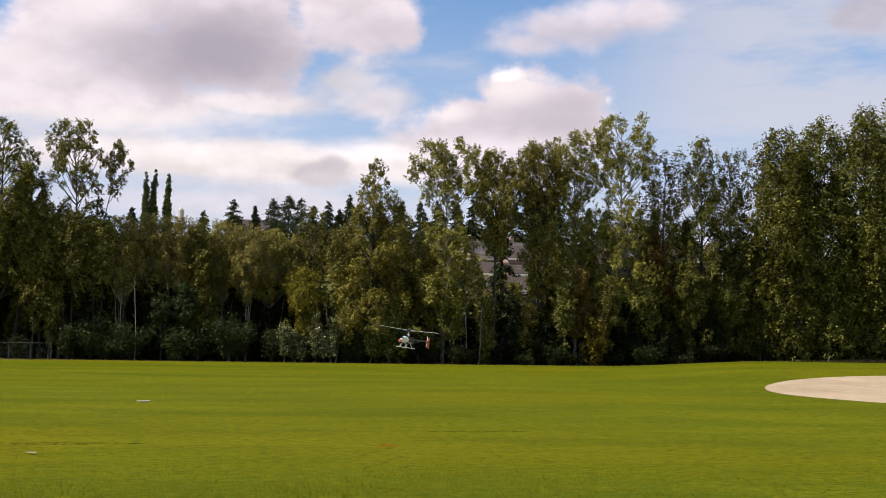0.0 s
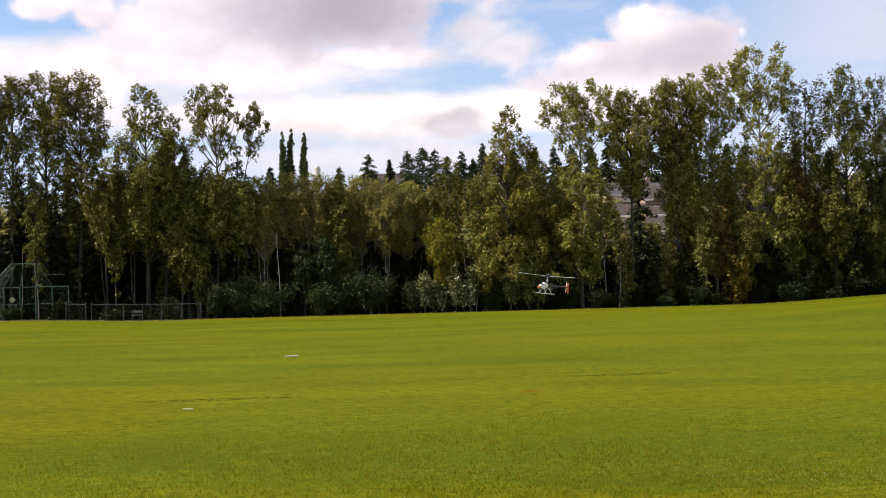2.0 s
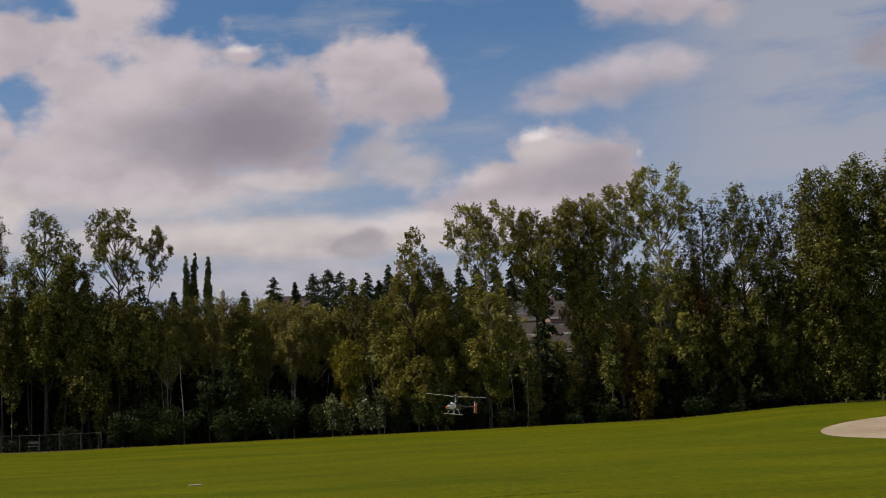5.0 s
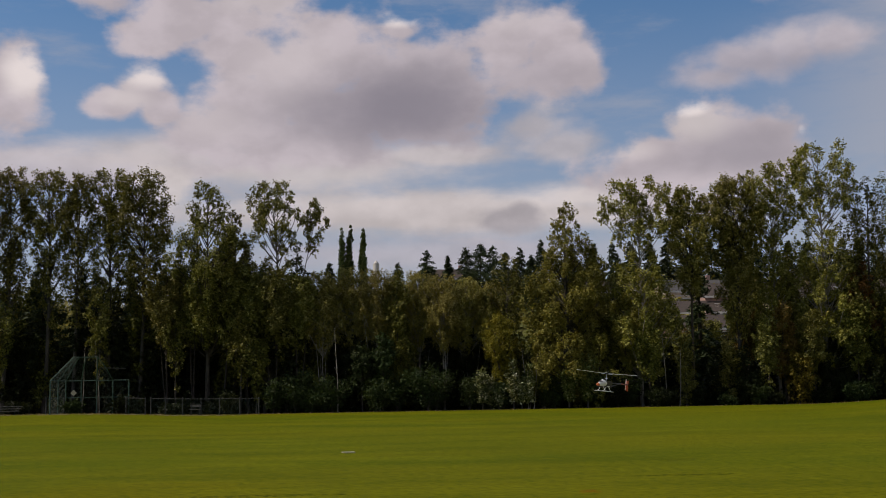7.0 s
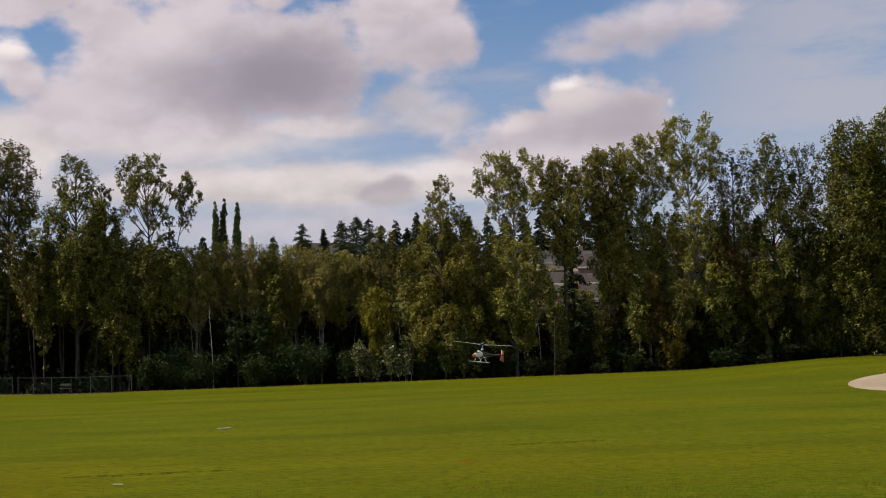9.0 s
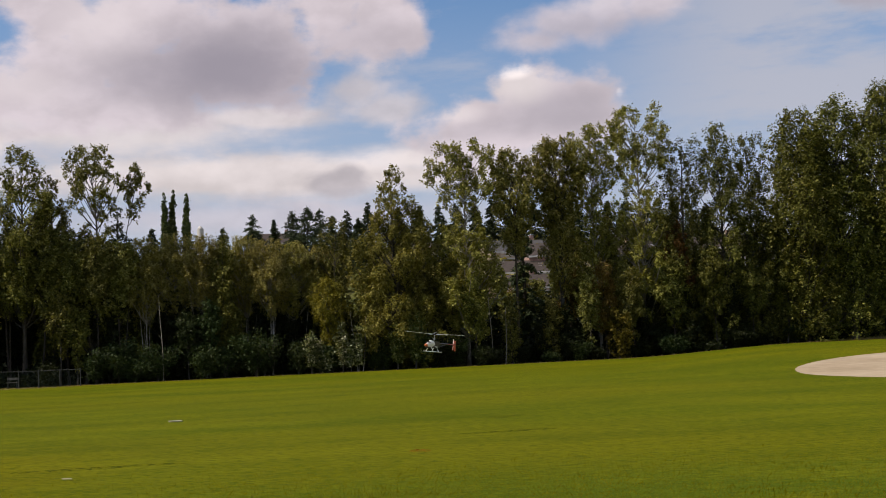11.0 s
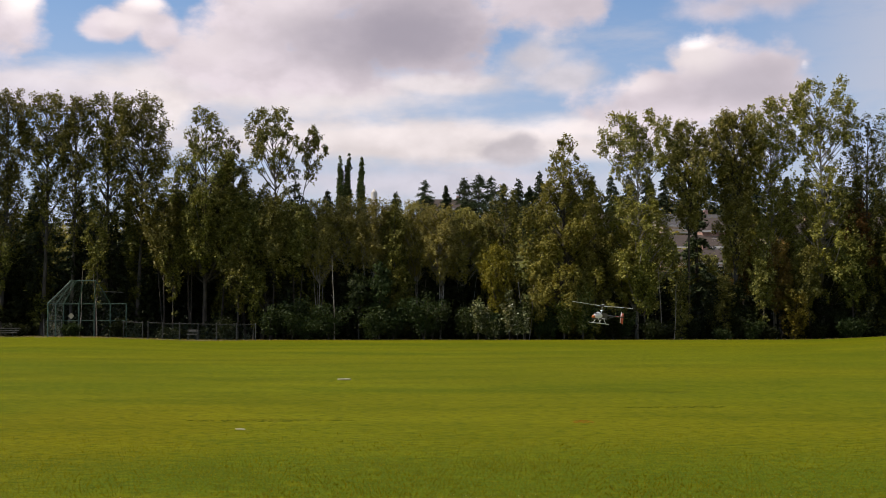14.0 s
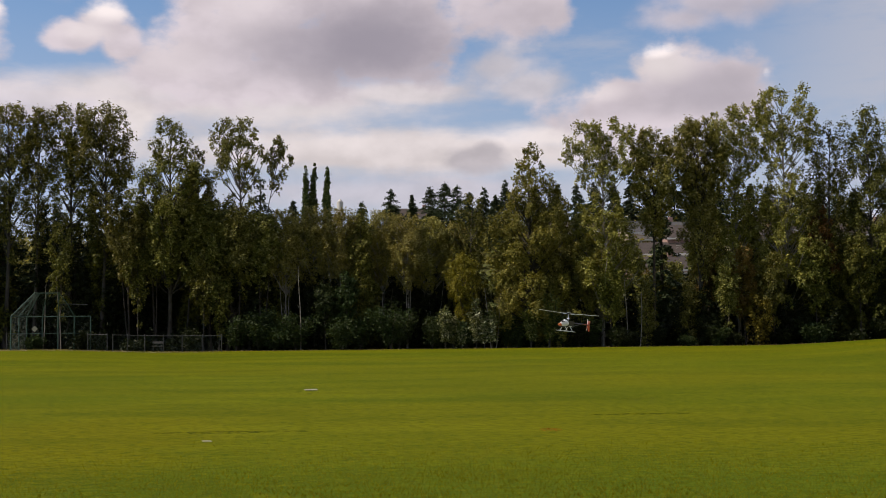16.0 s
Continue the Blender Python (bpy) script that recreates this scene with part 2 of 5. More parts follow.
def lawn_material():
    mat, n = material("mown_grass")
    pos = n.add("ShaderNodeTexCoord").outputs["Object"]
    broad = n.noise(n.stretch(pos, (0.5, 1.0, 1.0)), 0.075, 4.0, 0.55)
    blotch = n.noise(n.stretch(pos, (0.45, 1.0, 1.0)), 0.28, 4.0, 0.6)
    streak = n.noise(n.stretch(pos, (0.28, 1.0, 1.0)), 0.5, 5.0, 0.6)
    tuft = n.noise(n.stretch(pos, (0.7, 1.0, 1.0)), 8.0, 6.0, 0.75)
    dash = n.noise(n.stretch(pos, (0.55, 1.0, 1.0)), 2.4, 6.0, 0.68)
    blade = n.noise(pos, 42.0, 4.0, 0.7)
    colour = n.mix(n.ramp01(broad, 0.38, 0.62), LAWN_GREEN, LAWN_GOLD)
    # a strip of lusher turf, and a sun-dried stretch
    axes = n.add("ShaderNodeSeparateXYZ")
    n.put(axes.inputs[0], pos)
    along = n.math("ADD", axes.outputs[1], n.math("MULTIPLY", n.math("SUBTRACT", blotch, 0.5), 9.0))
    lush = n.math("MULTIPLY", n.ramp01(along, 9.6, 11.2), n.ramp01(along, 16.0, 12.5))
    colour = n.mix(n.math("MULTIPLY", lush, 0.75), colour, LAWN_LUSH)
    gx = n.math("DIVIDE", n.math("ADD", axes.outputs[0], 5.2), 2.6)
    gy = n.math("DIVIDE", n.math("SUBTRACT", axes.outputs[1], 17.5), 6.5)
    dried = n.math("ADD", n.math("ADD", n.math("MULTIPLY", gx, gx), n.math("MULTIPLY", gy, gy)), n.math("MULTIPLY", n.math("SUBTRACT", blotch, 0.5), 3.0))
    colour = n.mix(n.math("MULTIPLY", n.ramp01(dried, 1.5, 0.2), 0.5), colour, LAWN_DRY)
    colour = n.mix(n.math("MULTIPLY", n.ramp01(blotch, 0.50, 0.64), 0.45), colour, LAWN_DARK)
    colour = n.mix(n.math("MULTIPLY", n.ramp01(blotch, 0.46, 0.34), 0.40), colour, LAWN_PALE)
    colour = n.mix(n.math("MULTIPLY", n.ramp01(streak, 0.5, 0.66), 0.22), colour, LAWN_DARK)
    colour = n.mix(n.math("MULTIPLY", n.ramp01(streak, 0.46, 0.3), 0.25), colour, LAWN_PALE)
    colour = n.mix(n.math("MULTIPLY", n.ramp01(tuft, 0.48, 0.60), 0.85), colour, LAWN_DARK)
    colour = n.mix(n.math("MULTIPLY", n.ramp01(tuft, 0.46, 0.36), 0.5), colour, LAWN_PALE)
    colour = n.mix(n.math("MULTIPLY", n.ramp01(dash, 0.52, 0.70), 0.42), colour, LAWN_DARK)
    colour = n.mix(n.math("MULTIPLY", n.ramp01(dash, 0.44, 0.30), 0.45), colour, LAWN_PALE)
    colour = n.mix(n.math("MULTIPLY", n.ramp01(blade, 0.5, 0.66), 0.75), colour, LAWN_PALE)
    colour = n.mix(n.math("MULTIPLY", n.ramp01(blade, 0.48, 0.34), 0.8), colour, LAWN_DARK)
    shader = n.add("ShaderNodeBsdfPrincipled")
    n.put(shader.inputs["Base Color"], colour)
    shader.inputs["Roughness"].default_value = 0.85
    shader.inputs["Specular IOR Level"].default_value = 0.02
    relief = n.math("ADD", n.math("MULTIPLY", tuft, 0.6), n.math("MULTIPLY", blade, 0.4))
    finish(n, shader, relief, 0.55, 0.05)
    return mat


def earth_material(name, dark, light, scale, relief=0.03):
    mat, n = material(name)
    pos = n.add("ShaderNodeTexCoord").outputs["Object"]
    broad = n.noise(pos, scale * 0.12, 4.0, 0.6)
    fine = n.noise(pos, scale, 6.0, 0.7)
    mixd = n.math("ADD", n.math("MULTIPLY", broad, 0.5), n.math("MULTIPLY", fine, 0.5))
    shader = n.add("ShaderNodeBsdfPrincipled")
    n.put(shader.inputs["Base Color"], n.mix(n.ramp01(mixd, 0.36, 0.64), dark, light))
    shader.inputs["Roughness"].default_value = 0.95
    shader.inputs["Specular IOR Level"].default_value = 0.04
    finish(n, shader, fine, 0.5, relief)
    return mat


def patchy_material(name, dark, light, scale, cover):
    """Paint or bare soil with grass growing through the gaps."""
    mat, n = material(name)
    pos = n.add("ShaderNodeTexCoord").outputs["Object"]
    fine = n.noise(pos, scale, 5.0, 0.7)
    holes = n.noise(pos, scale * 0.6, 5.0, 0.75, 0.6)
    shader = n.add("ShaderNodeBsdfPrincipled")
    n.put(shader.inputs["Base Color"], n.mix(n.ramp01(fine, 0.36, 0.64), dark, light))
    shader.inputs["Roughness"].default_value = 0.95
    shader.inputs["Specular IOR Level"].default_value = 0.04
    clear = n.add("ShaderNodeBsdfTransparent")
    both = n.add("ShaderNodeMixShader")
    n.put(both.inputs[0], n.ramp01(holes, 0.56 - cover * 0.2, 0.66 - cover * 0.2))
    n.put(both.inputs[1], clear.outputs[0])
    n.put(both.inputs[2], shader.outputs[0])
    n.put(n.add("ShaderNodeOutputMaterial").inputs["Surface"], both.outputs[0])
    return mat


LAWN_GREEN, LAWN_GOLD = (0.078, 0.101, 0.003), (0.121, 0.121, 0.003)
LAWN_LUSH, LAWN_DRY = (0.048, 0.088, 0.005), (0.144, 0.116, 0.001)
LAWN_DARK, LAWN_PALE = (0.040, 0.060, 0.002), (0.172, 0.168, 0.005)
M = {
    "lawn": lawn_material(),
    "floor": earth_material("leaf_litter", (0.020, 0.018, 0.010), (0.060, 0.050, 0.022), 2.2, 0.08),
    "hill": earth_material("rough_hill_grass", (0.040, 0.055, 0.016), (0.110, 0.105, 0.035), 1.0, 0.10),
    "clay": earth_material("infield_dirt", (0.31, 0.245, 0.165), (0.42, 0.34, 0.24), 1.6, 0.01),
    "path": patchy_material("dusty_grass_edge", (0.13, 0.110, 0.070), (0.25, 0.215, 0.150), 3.0, 0.40),
    "mud": patchy_material("bare_soil", (0.045, 0.028, 0.012), (0.150, 0.095, 0.044), 34.0, 0.36),
    "turf": patchy_material("trodden_turf", (0.038, 0.050, 0.004), (0.072, 0.085, 0.008), 14.0, 0.34),
    "paint_faded": patchy_material("faded_orange_paint", (0.20, 0.075, 0.008), (0.38, 0.135, 0.018), 60.0, 0.34),
    "straw": patchy_material("dry_grass", (0.170, 0.115, 0.020), (0.310, 0.210, 0.050), 40.0, 0.36),
    "paint_orange": patchy_material("orange_marking_paint", (0.20, 0.065, 0.010), (0.46, 0.130, 0.016), 40.0, 0.34),
    "cottonwood": foliage("cottonwood_leaf", (0.048, 0.053, 0.012), (0.145, 0.152, 0.028), (0.390, 0.375, 0.120), 0.24, 0.45),
    # cottonwood tint brightened: the stronger light past the spire is in the colour
    "cottonwood_lit": foliage("lit_cottonwood_leaf", (0.074, 0.079, 0.016), (0.222, 0.225, 0.045), (0.510, 0.485, 0.165), 0.24, 0.45),
    "maple": foliage("maple_leaf", (0.036, 0.044, 0.009), (0.117, 0.131, 0.022), (0.325, 0.326, 0.088), 0.23),
    "gold": foliage("golden_leaf", (0.066, 0.061, 0.008), (0.160, 0.146, 0.018), (0.300, 0.270, 0.050), 0.30),
    # close to maple; on low thicket trees its darkness stands in for shade
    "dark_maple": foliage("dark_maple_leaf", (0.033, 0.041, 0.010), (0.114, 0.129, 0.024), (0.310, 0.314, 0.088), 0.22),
    "alder": foliage("alder_leaf", (0.094, 0.091, 0.024), (0.268, 0.256, 0.070), (0.430, 0.402, 0.130), 0.25),
    "birch": foliage("yellowing_leaf", (0.080, 0.085, 0.015), (0.214, 0.218, 0.042), (0.420, 0.405, 0.110), 0.26),
    "shrub": foliage("shrub_leaf", (0.014, 0.026, 0.009), (0.034, 0.056, 0.017), (0.080, 0.108, 0.042), 0.18),
    "pale_shrub": foliage("pale_shrub_leaf", (0.022, 0.034, 0.011), (0.165, 0.196, 0.082), (0.740, 0.750, 0.510), 0.26),
    "green_shrub": foliage("fresh_shrub_leaf", (0.028, 0.042, 0.010), (0.105, 0.138, 0.036), (0.380, 0.400, 0.180), 0.22),
    "olive": foliage("olive_leaf", (0.054, 0.060, 0.014), (0.156, 0.161, 0.036), (0.340, 0.332, 0.110), 0.24),
    "rust_green": foliage("browning_leaf", (0.075, 0.058, 0.012), (0.165, 0.125, 0.028), (0.290, 0.215, 0.060), 0.26),
    # near-black leaf: the thicket's shade is in its colour
    "shade_dark": foliage("shade_dark_leaf", (0.006, 0.010, 0.003), (0.016, 0.023, 0.007), (0.034, 0.042, 0.012), 0.16),
    "rust": foliage("rusty_leaf", (0.070, 0.046, 0.012), (0.150, 0.094, 0.022), (0.240, 0.150, 0.036), 0.30),
    "poplar": foliage("poplar_leaf", (0.036, 0.057, 0.018), (0.075, 0.105, 0.030), (0.128, 0.158, 0.045), 0.25),
    "fir": foliage("fir_needles", (0.019, 0.032, 0.016), (0.045, 0.064, 0.029), (0.080, 0.099, 0.042), 0.08, 0.6),
    "bark": bark("grey_bark", (0.022, 0.019, 0.014), (0.085, 0.075, 0.060)),
    "pale_bark": bark("pale_bark", (0.12, 0.108, 0.088), (0.34, 0.315, 0.275)),
    "dark_bark": bark("dark_bark", (0.018, 0.014, 0.010), (0.055, 0.044, 0.033)),
    # far darker than bare galvanised grey: the fence's shade is put into the colour
    "steel": plain("shaded_galvanised_steel", (0.026, 0.029, 0.029), 0.7, 0.0),
    "green_steel": plain("green_painted_steel", (0.034, 0.080, 0.060), 0.55, 0.1),
    "wire": plain("green_coated_wire", (0.014, 0.034, 0.025), 0.6, 0.0),
    "white": plain("white_plastic", (0.78, 0.77, 0.74), 0.4, 0.0, 0.06),
    "canvas": plain("worn_canvas", (0.33, 0.31, 0.22), 0.85, 0.0, 0.2, 12.0),
    "red": plain("red_plastic", (0.50, 0.075, 0.030), 0.35, 0.0, 0.1, 6.0, 0.3),
    "orange": plain("orange_lacquer", (0.75, 0.17, 0.040), 0.3, 0.0, 0.1, 6.0, 0.4),
    "carbon": plain("black_carbon", (0.016, 0.016, 0.018), 0.35, 0.0, 0.3, 30.0, 0.2),
    "alu": plain("brushed_aluminium", (0.60, 0.61, 0.62), 0.35, 0.9),
    "blade": plain("pale_rotor_blade", (0.74, 0.73, 0.62), 0.4, 0.0, 0.05),
    "plank": plain("weathered_plank", (0.15, 0.14, 0.125), 0.8, 0.0, 0.3, 3.0),
    "siding_tan": plain("tan_siding", (0.42, 0.34, 0.25), 0.8, 0.0, 0.12, 1.0),
    "siding_white": plain("white_siding", (0.52, 0.50, 0.47), 0.75, 0.0, 0.08, 1.0),
    "siding_rose": plain("rose_brick_wall", (0.34, 0.21, 0.17), 0.85, 0.0, 0.15, 2.0),
    "siding_grey": plain("grey_siding", (0.34, 0.35, 0.37), 0.8, 0.0, 0.1, 1.0),
    "roof_brown": plain("brown_shingles", (0.046, 0.034, 0.028), 0.9, 0.0, 0.3, 3.0),
    "roof_grey": plain("grey_shingles", (0.060, 0.057, 0.056), 0.9, 0.0, 0.3, 3.0),
    "glass": plain("dark_window_glass", (0.03, 0.035, 0.04), 0.08, 0.0, 0.2),
    "dry_blade": foliage("dry_grass_blade", (0.14, 0.115, 0.040), (0.26, 0.215, 0.085), (0.38, 0.32, 0.15), 0.3, 0.7),
    "clover": plain("clover_head", (0.40, 0.37, 0.16), 0.8, 0.0, 0.1),
    "clover_leaf": foliage("grass_blade", (0.100, 0.116, 0.003), (0.164, 0.172, 0.005), (0.260, 0.240, 0.016), 0.55, 0.6),
}


# ------------------------------------------------------------ mesh helpers
def mesh_of(name, verts, faces, mat, smooth=False):
    """A mesh from arrays: verts (n, 3) and quads (m, 4)."""
    verts, faces = np.asarray(verts, np.float32), np.asarray(faces, np.int32)
    me = bpy.data.meshes.new(name)
    k = faces.shape[1]
    me.vertices.add(len(verts))
    me.vertices.foreach_set("co", verts.ravel())
    me.loops.add(faces.size)
    me.loops.foreach_set("vertex_index", faces.ravel())
    me.polygons.add(len(faces))
    me.polygons.foreach_set("loop_start", np.arange(0, faces.size, k, dtype=np.int32))
    me.polygons.foreach_set("loop_total", np.full(len(faces), k, np.int32))
    if smooth:
        me.polygons.foreach_set("use_smooth", np.ones(len(faces), bool))
    me.update(calc_edges=True)
    me.validate()
    me.materials.append(mat)
    return me


def hang(name, me, parent=None, label="", at=None):
    ob = new(name, me)
    if parent is not None:
        ob.parent = parent
    if at is not None:
        ob.matrix_local = at
    return tagged(ob, label)


def part(name, bm, mat, parent=None, label="", at=None, smooth=False):
    me = bpy.data.meshes.new(name)
    bmesh.ops.recalc_face_normals(bm, faces=bm.faces)
    if smooth:
        for f in bm.faces:
            f.smooth = True
    bm.to_mesh(me)
    bm.free()
    me.materials.append(mat)
    return hang(name, me, parent, label, at)


def thing(name, m, label, category, group="", kind=""):
    ob = new(name)
    ob.matrix_world = m
    return tagged(ob, label, category, group, kind)


def block(sx, sy, sz, at=(0, 0, 0), bevel=0.0, m=None):
    bm = bmesh.new()
    bmesh.ops.create_cube(bm, size=1.0, matrix=Matrix.Translation(at) @ Matrix.Diagonal((sx, sy, sz, 1)))
    if bevel:
        bmesh.ops.bevel(bm, geom=bm.edges[:], offset=bevel, segments=2, affect="EDGES", clamp_overlap=True)
    if m is not None:
        bm.transform(m)
    return bm


def rod(a, b, r0, r1=None, sides=8, bm=None):
    """A round bar from a to b."""
    bm = bm or bmesh.new()
    a, b = Vector(a), Vector(b)
    turn = (b - a).to_track_quat("Z", "Y").to_matrix().to_4x4()
    bmesh.ops.create_cone(bm, cap_ends=True, segments=sides, radius1=r0, radius2=r0 if r1 is None else r1, depth=(b - a).length,
                          matrix=Matrix.Translation((a + b) / 2) @ turn)
    return bm


def tube(path, radii, sides=6):
    """Rings along a path, as arrays."""
    path, radii = np.asarray(path, float), np.asarray(radii, float)
    along = np.gradient(path, axis=0)
    along /= np.linalg.norm(along, axis=1)[:, None] + 1e-9
    ref = np.where(np.abs(along[:, 2:3]) > 0.9, [[1.0, 0, 0]], [[0, 0, 1.0]])
    u = np.cross(along, ref)
    u /= np.linalg.norm(u, axis=1)[:, None] + 1e-9
    v = np.cross(along, u)
    ang = np.linspace(0, 2 * np.pi, sides, endpoint=False)
    verts = path[:, None] + radii[:, None, None] * (np.cos(ang)[None, :, None] * u[:, None] + np.sin(ang)[None, :, None] * v[:, None])
    k = np.arange(len(path) - 1)[:, None] * sides
    i = np.arange(sides)[None]
    j = (i + 1) % sides
    faces = np.stack([k + i, k + j, k + sides + j, k + sides + i], -1).reshape(-1, 4)
    return verts.reshape(-1, 3), faces


def joined(pieces):
    verts, faces, off = [], [], 0
    for v, f in pieces:
        verts.append(v)
        faces.append(f + off)
        off += len(v)
    return np.concatenate(verts), np.concatenate(faces)


def leaf_tris(rng, pos, size, wide=0.72, up=0.35, out=None):
    """A small pointed leaf at each place."""
    n = len(pos)
    norm = rng.normal(size=(n, 3))
    norm[:, 2] = np.abs(norm[:, 2]) + up
    if out is not None:
        norm += out
    norm /= np.linalg.norm(norm, axis=1)[:, None]
    axis = np.cross(norm, rng.normal(size=(n, 3)))
    axis /= np.linalg.norm(axis, axis=1)[:, None] + 1e-9
    side = np.cross(norm, axis)
    s = (size * rng.uniform(0.6, 1.35, n))[:, None]
    verts = np.stack([pos - axis * s * 0.5 + side * s * wide * 0.5, pos - axis * s * 0.5 - side * s * wide * 0.5, pos + axis * s * 0.55], 1)
    return verts.reshape(-1, 3), np.arange(n * 3).reshape(-1, 3)


# ------------------------------------------------------------ the lie of the land
def smooth(v, a, b):
    s = np.clip((np.asarray(v, float) - a) / (b - a), 0, 1)
    return s * s * (3 - 2 * s)


def height(x, y):
    """The field is level, and rises a little at both ends; behind the trees a hillside goes up."""
    x, y = np.asarray(x, float), np.asarray(y, float)
    ratio = x / np.maximum(y, 1.0)
    z = 0.54 * smooth(y, 41, 60) * smooth(ratio, 0.30, 0.46)
    z = z + 0.28 * smooth(y, 45, 85) * smooth(-ratio, 0.17, 0.30)
    hill = smooth(y, 112, 300)
    z = z + hill * (20.0 + 2.0 * np.sin(x * 0.013 + 1.0) + 1.5 * np.sin(x * 0.031))
    return z


def ground_z(x, y):
    return float(height(x, y))


def axis_steps(edges):
    out = []
    for a, b, step in edges:
        out += list(np.arange(a, b, step))
    return np.array(out + [edges[-1][1]])


def build_ground():
    xs = axis_steps([(-3600, -600, 500), (-600, -160, 40), (-160, 160, 2.0), (160, 600, 40), (600, 3600, 500)])
    ys = axis_steps([(-3600, -400, 400), (-400, -20, 40), (-20, 30, 2.0), (30, 91, 1.0), (91, 330, 4.0), (330, 600, 30), (600, 4600, 400)])
    gx, gy = np.meshgrid(xs, ys)
    verts = np.stack([gx.ravel(), gy.ravel(), height(gx, gy).ravel()], 1)
    i = np.arange(len(xs) - 1)[None] + np.arange(len(ys) - 1)[:, None] * len(xs)
    faces = np.stack([i, i + 1, i + 1 + len(xs), i + len(xs)], -1).reshape(-1, 4)
    me = mesh_of("ground", verts, faces, M["lawn"], True)
    me.materials.append(M["floor"])
    me.materials.append(M["hill"])
    mid = np.repeat((ys[:-1] + ys[1:]) / 2, len(xs) - 1)
    me.polygons.foreach_set("material_index", np.where(mid < 91, 0, np.where(mid < 140, 1, 2)).astype(np.int32))
    tagged(new("ground", me), "mown green sports field running back to a wooded hillside", "ground", kind="structure")


build_ground()


def draped(name, cx, cy, rx, ry, mat, label, category, lift=0.006, rings=14, sides=96, wobble=0.02, inner=0.0, seed=1, kind="structure"):
    """A thin patch that lies on the ground, with a slightly uneven rim."""
    rng = np.random.default_rng(seed)
    ang = np.linspace(0, 2 * np.pi, sides, endpoint=False)
    rim = 1 + wobble * np.convolve(np.tile(rng.normal(size=sides), 3), np.ones(9) / 6, "same")[sides:2 * sides]
    rad = np.linspace(max(inner, 0.001), 1, rings)
    x = cx + rx * rad[:, None] * np.cos(ang) * rim
    y = cy + ry * rad[:, None] * np.sin(ang) * rim
    z = height(x, y) + lift
    z[-1] -= lift + 0.01
    if inner:
        z[0] -= lift + 0.01
    verts = np.stack([x, y, z], -1).reshape(-1, 3)
    k = np.arange(rings - 1)[:, None] * sides
    i = np.arange(sides)[None]
    j = (i + 1) % sides
    faces = np.stack([k + i, k + j, k + sides + j, k + sides + i], -1).reshape(-1, 4)
    return tagged(new(name, mesh_of(name, verts, faces, mat, True)), label, category, kind=kind)


draped("infield", 34.22, 39.0, 15.2, 15.2, M["clay"], "pale tan dirt infield of a ball diamond in the grass", "infield", 0.02, 40, 160, 0.004)


draped("dirt_strip", -27.5, 88.3, 15.5, 1.5, M["path"], "narrow strip of pale bare dirt along the fence", "dirt strip", 0.015, 6, 120, 0.05, 0.0, 12)


# ------------------------------------------------------------ trees
PROFILES = {
    "bushy": ((0.30, 0.55), (0.45, 0.85), (0.62, 1.0), (0.76, 0.85), (0.88, 0.55), (1.0, 0.22)),
    "airy": ((0.14, 0.60), (0.28, 0.90), (0.45, 0.85), (0.60, 0.60), (0.70, 0.75), (0.80, 1.0), (0.90, 0.96), (0.97, 0.75), (1.0, 0.45)),
    "trim": ((0.30, 0.35), (0.42, 0.52), (0.60, 0.66), (0.76, 0.98), (0.88, 0.95), (0.96, 0.72), (1.0, 0.38)),
    "high": ((0.36, 0.30), (0.50, 0.65), (0.64, 0.80), (0.74, 1.0), (0.86, 1.0), (0.95, 0.85), (1.0, 0.50)),
    "lifted": ((0.50, 0.35), (0.60, 0.70), (0.72, 0.95), (0.84, 1.0), (0.94, 0.85), (1.0, 0.45)),
    "tuft": ((0.74, 0.40), (0.82, 0.70), (0.92, 1.0), (1.0, 0.40)),
    "parasol": ((0.14, 0.70), (0.30, 1.0), (0.46, 0.95), (0.59, 0.85), (0.66, 0.38), (0.71, 0.55), (0.77, 0.92), (0.85, 1.0), (0.94, 0.92), (1.0, 0.55)),
    "spire": ((0.03, 0.85), (0.20, 1.0), (0.36, 0.90), (0.50, 0.80), (0.64, 0.68), (0.78, 0.50), (0.92, 0.25), (1.0, 0.06)),
    "dense": ((0.03, 0.80), (0.25, 1.0), (0.55, 0.95), (0.78, 0.78), (0.92, 0.45), (1.0, 0.10)),
    "cap": ((0.44, 0.30), (0.56, 0.75), (0.72, 1.0), (0.88, 0.82), (1.0, 0.32)),
    "full": ((0.03, 0.80), (0.25, 1.0), (0.60, 1.0), (0.82, 0.88), (0.94, 0.62), (1.0, 0.28)),
    "crown": ((0.22, 0.30), (0.40, 0.55), (0.54, 0.85), (0.70, 1.0), (0.88, 0.80), (1.0, 0.30)),
    "column": ((0.04, 0.70), (0.20, 1.0), (0.60, 0.92), (0.85, 0.60), (1.0, 0.08)),
}


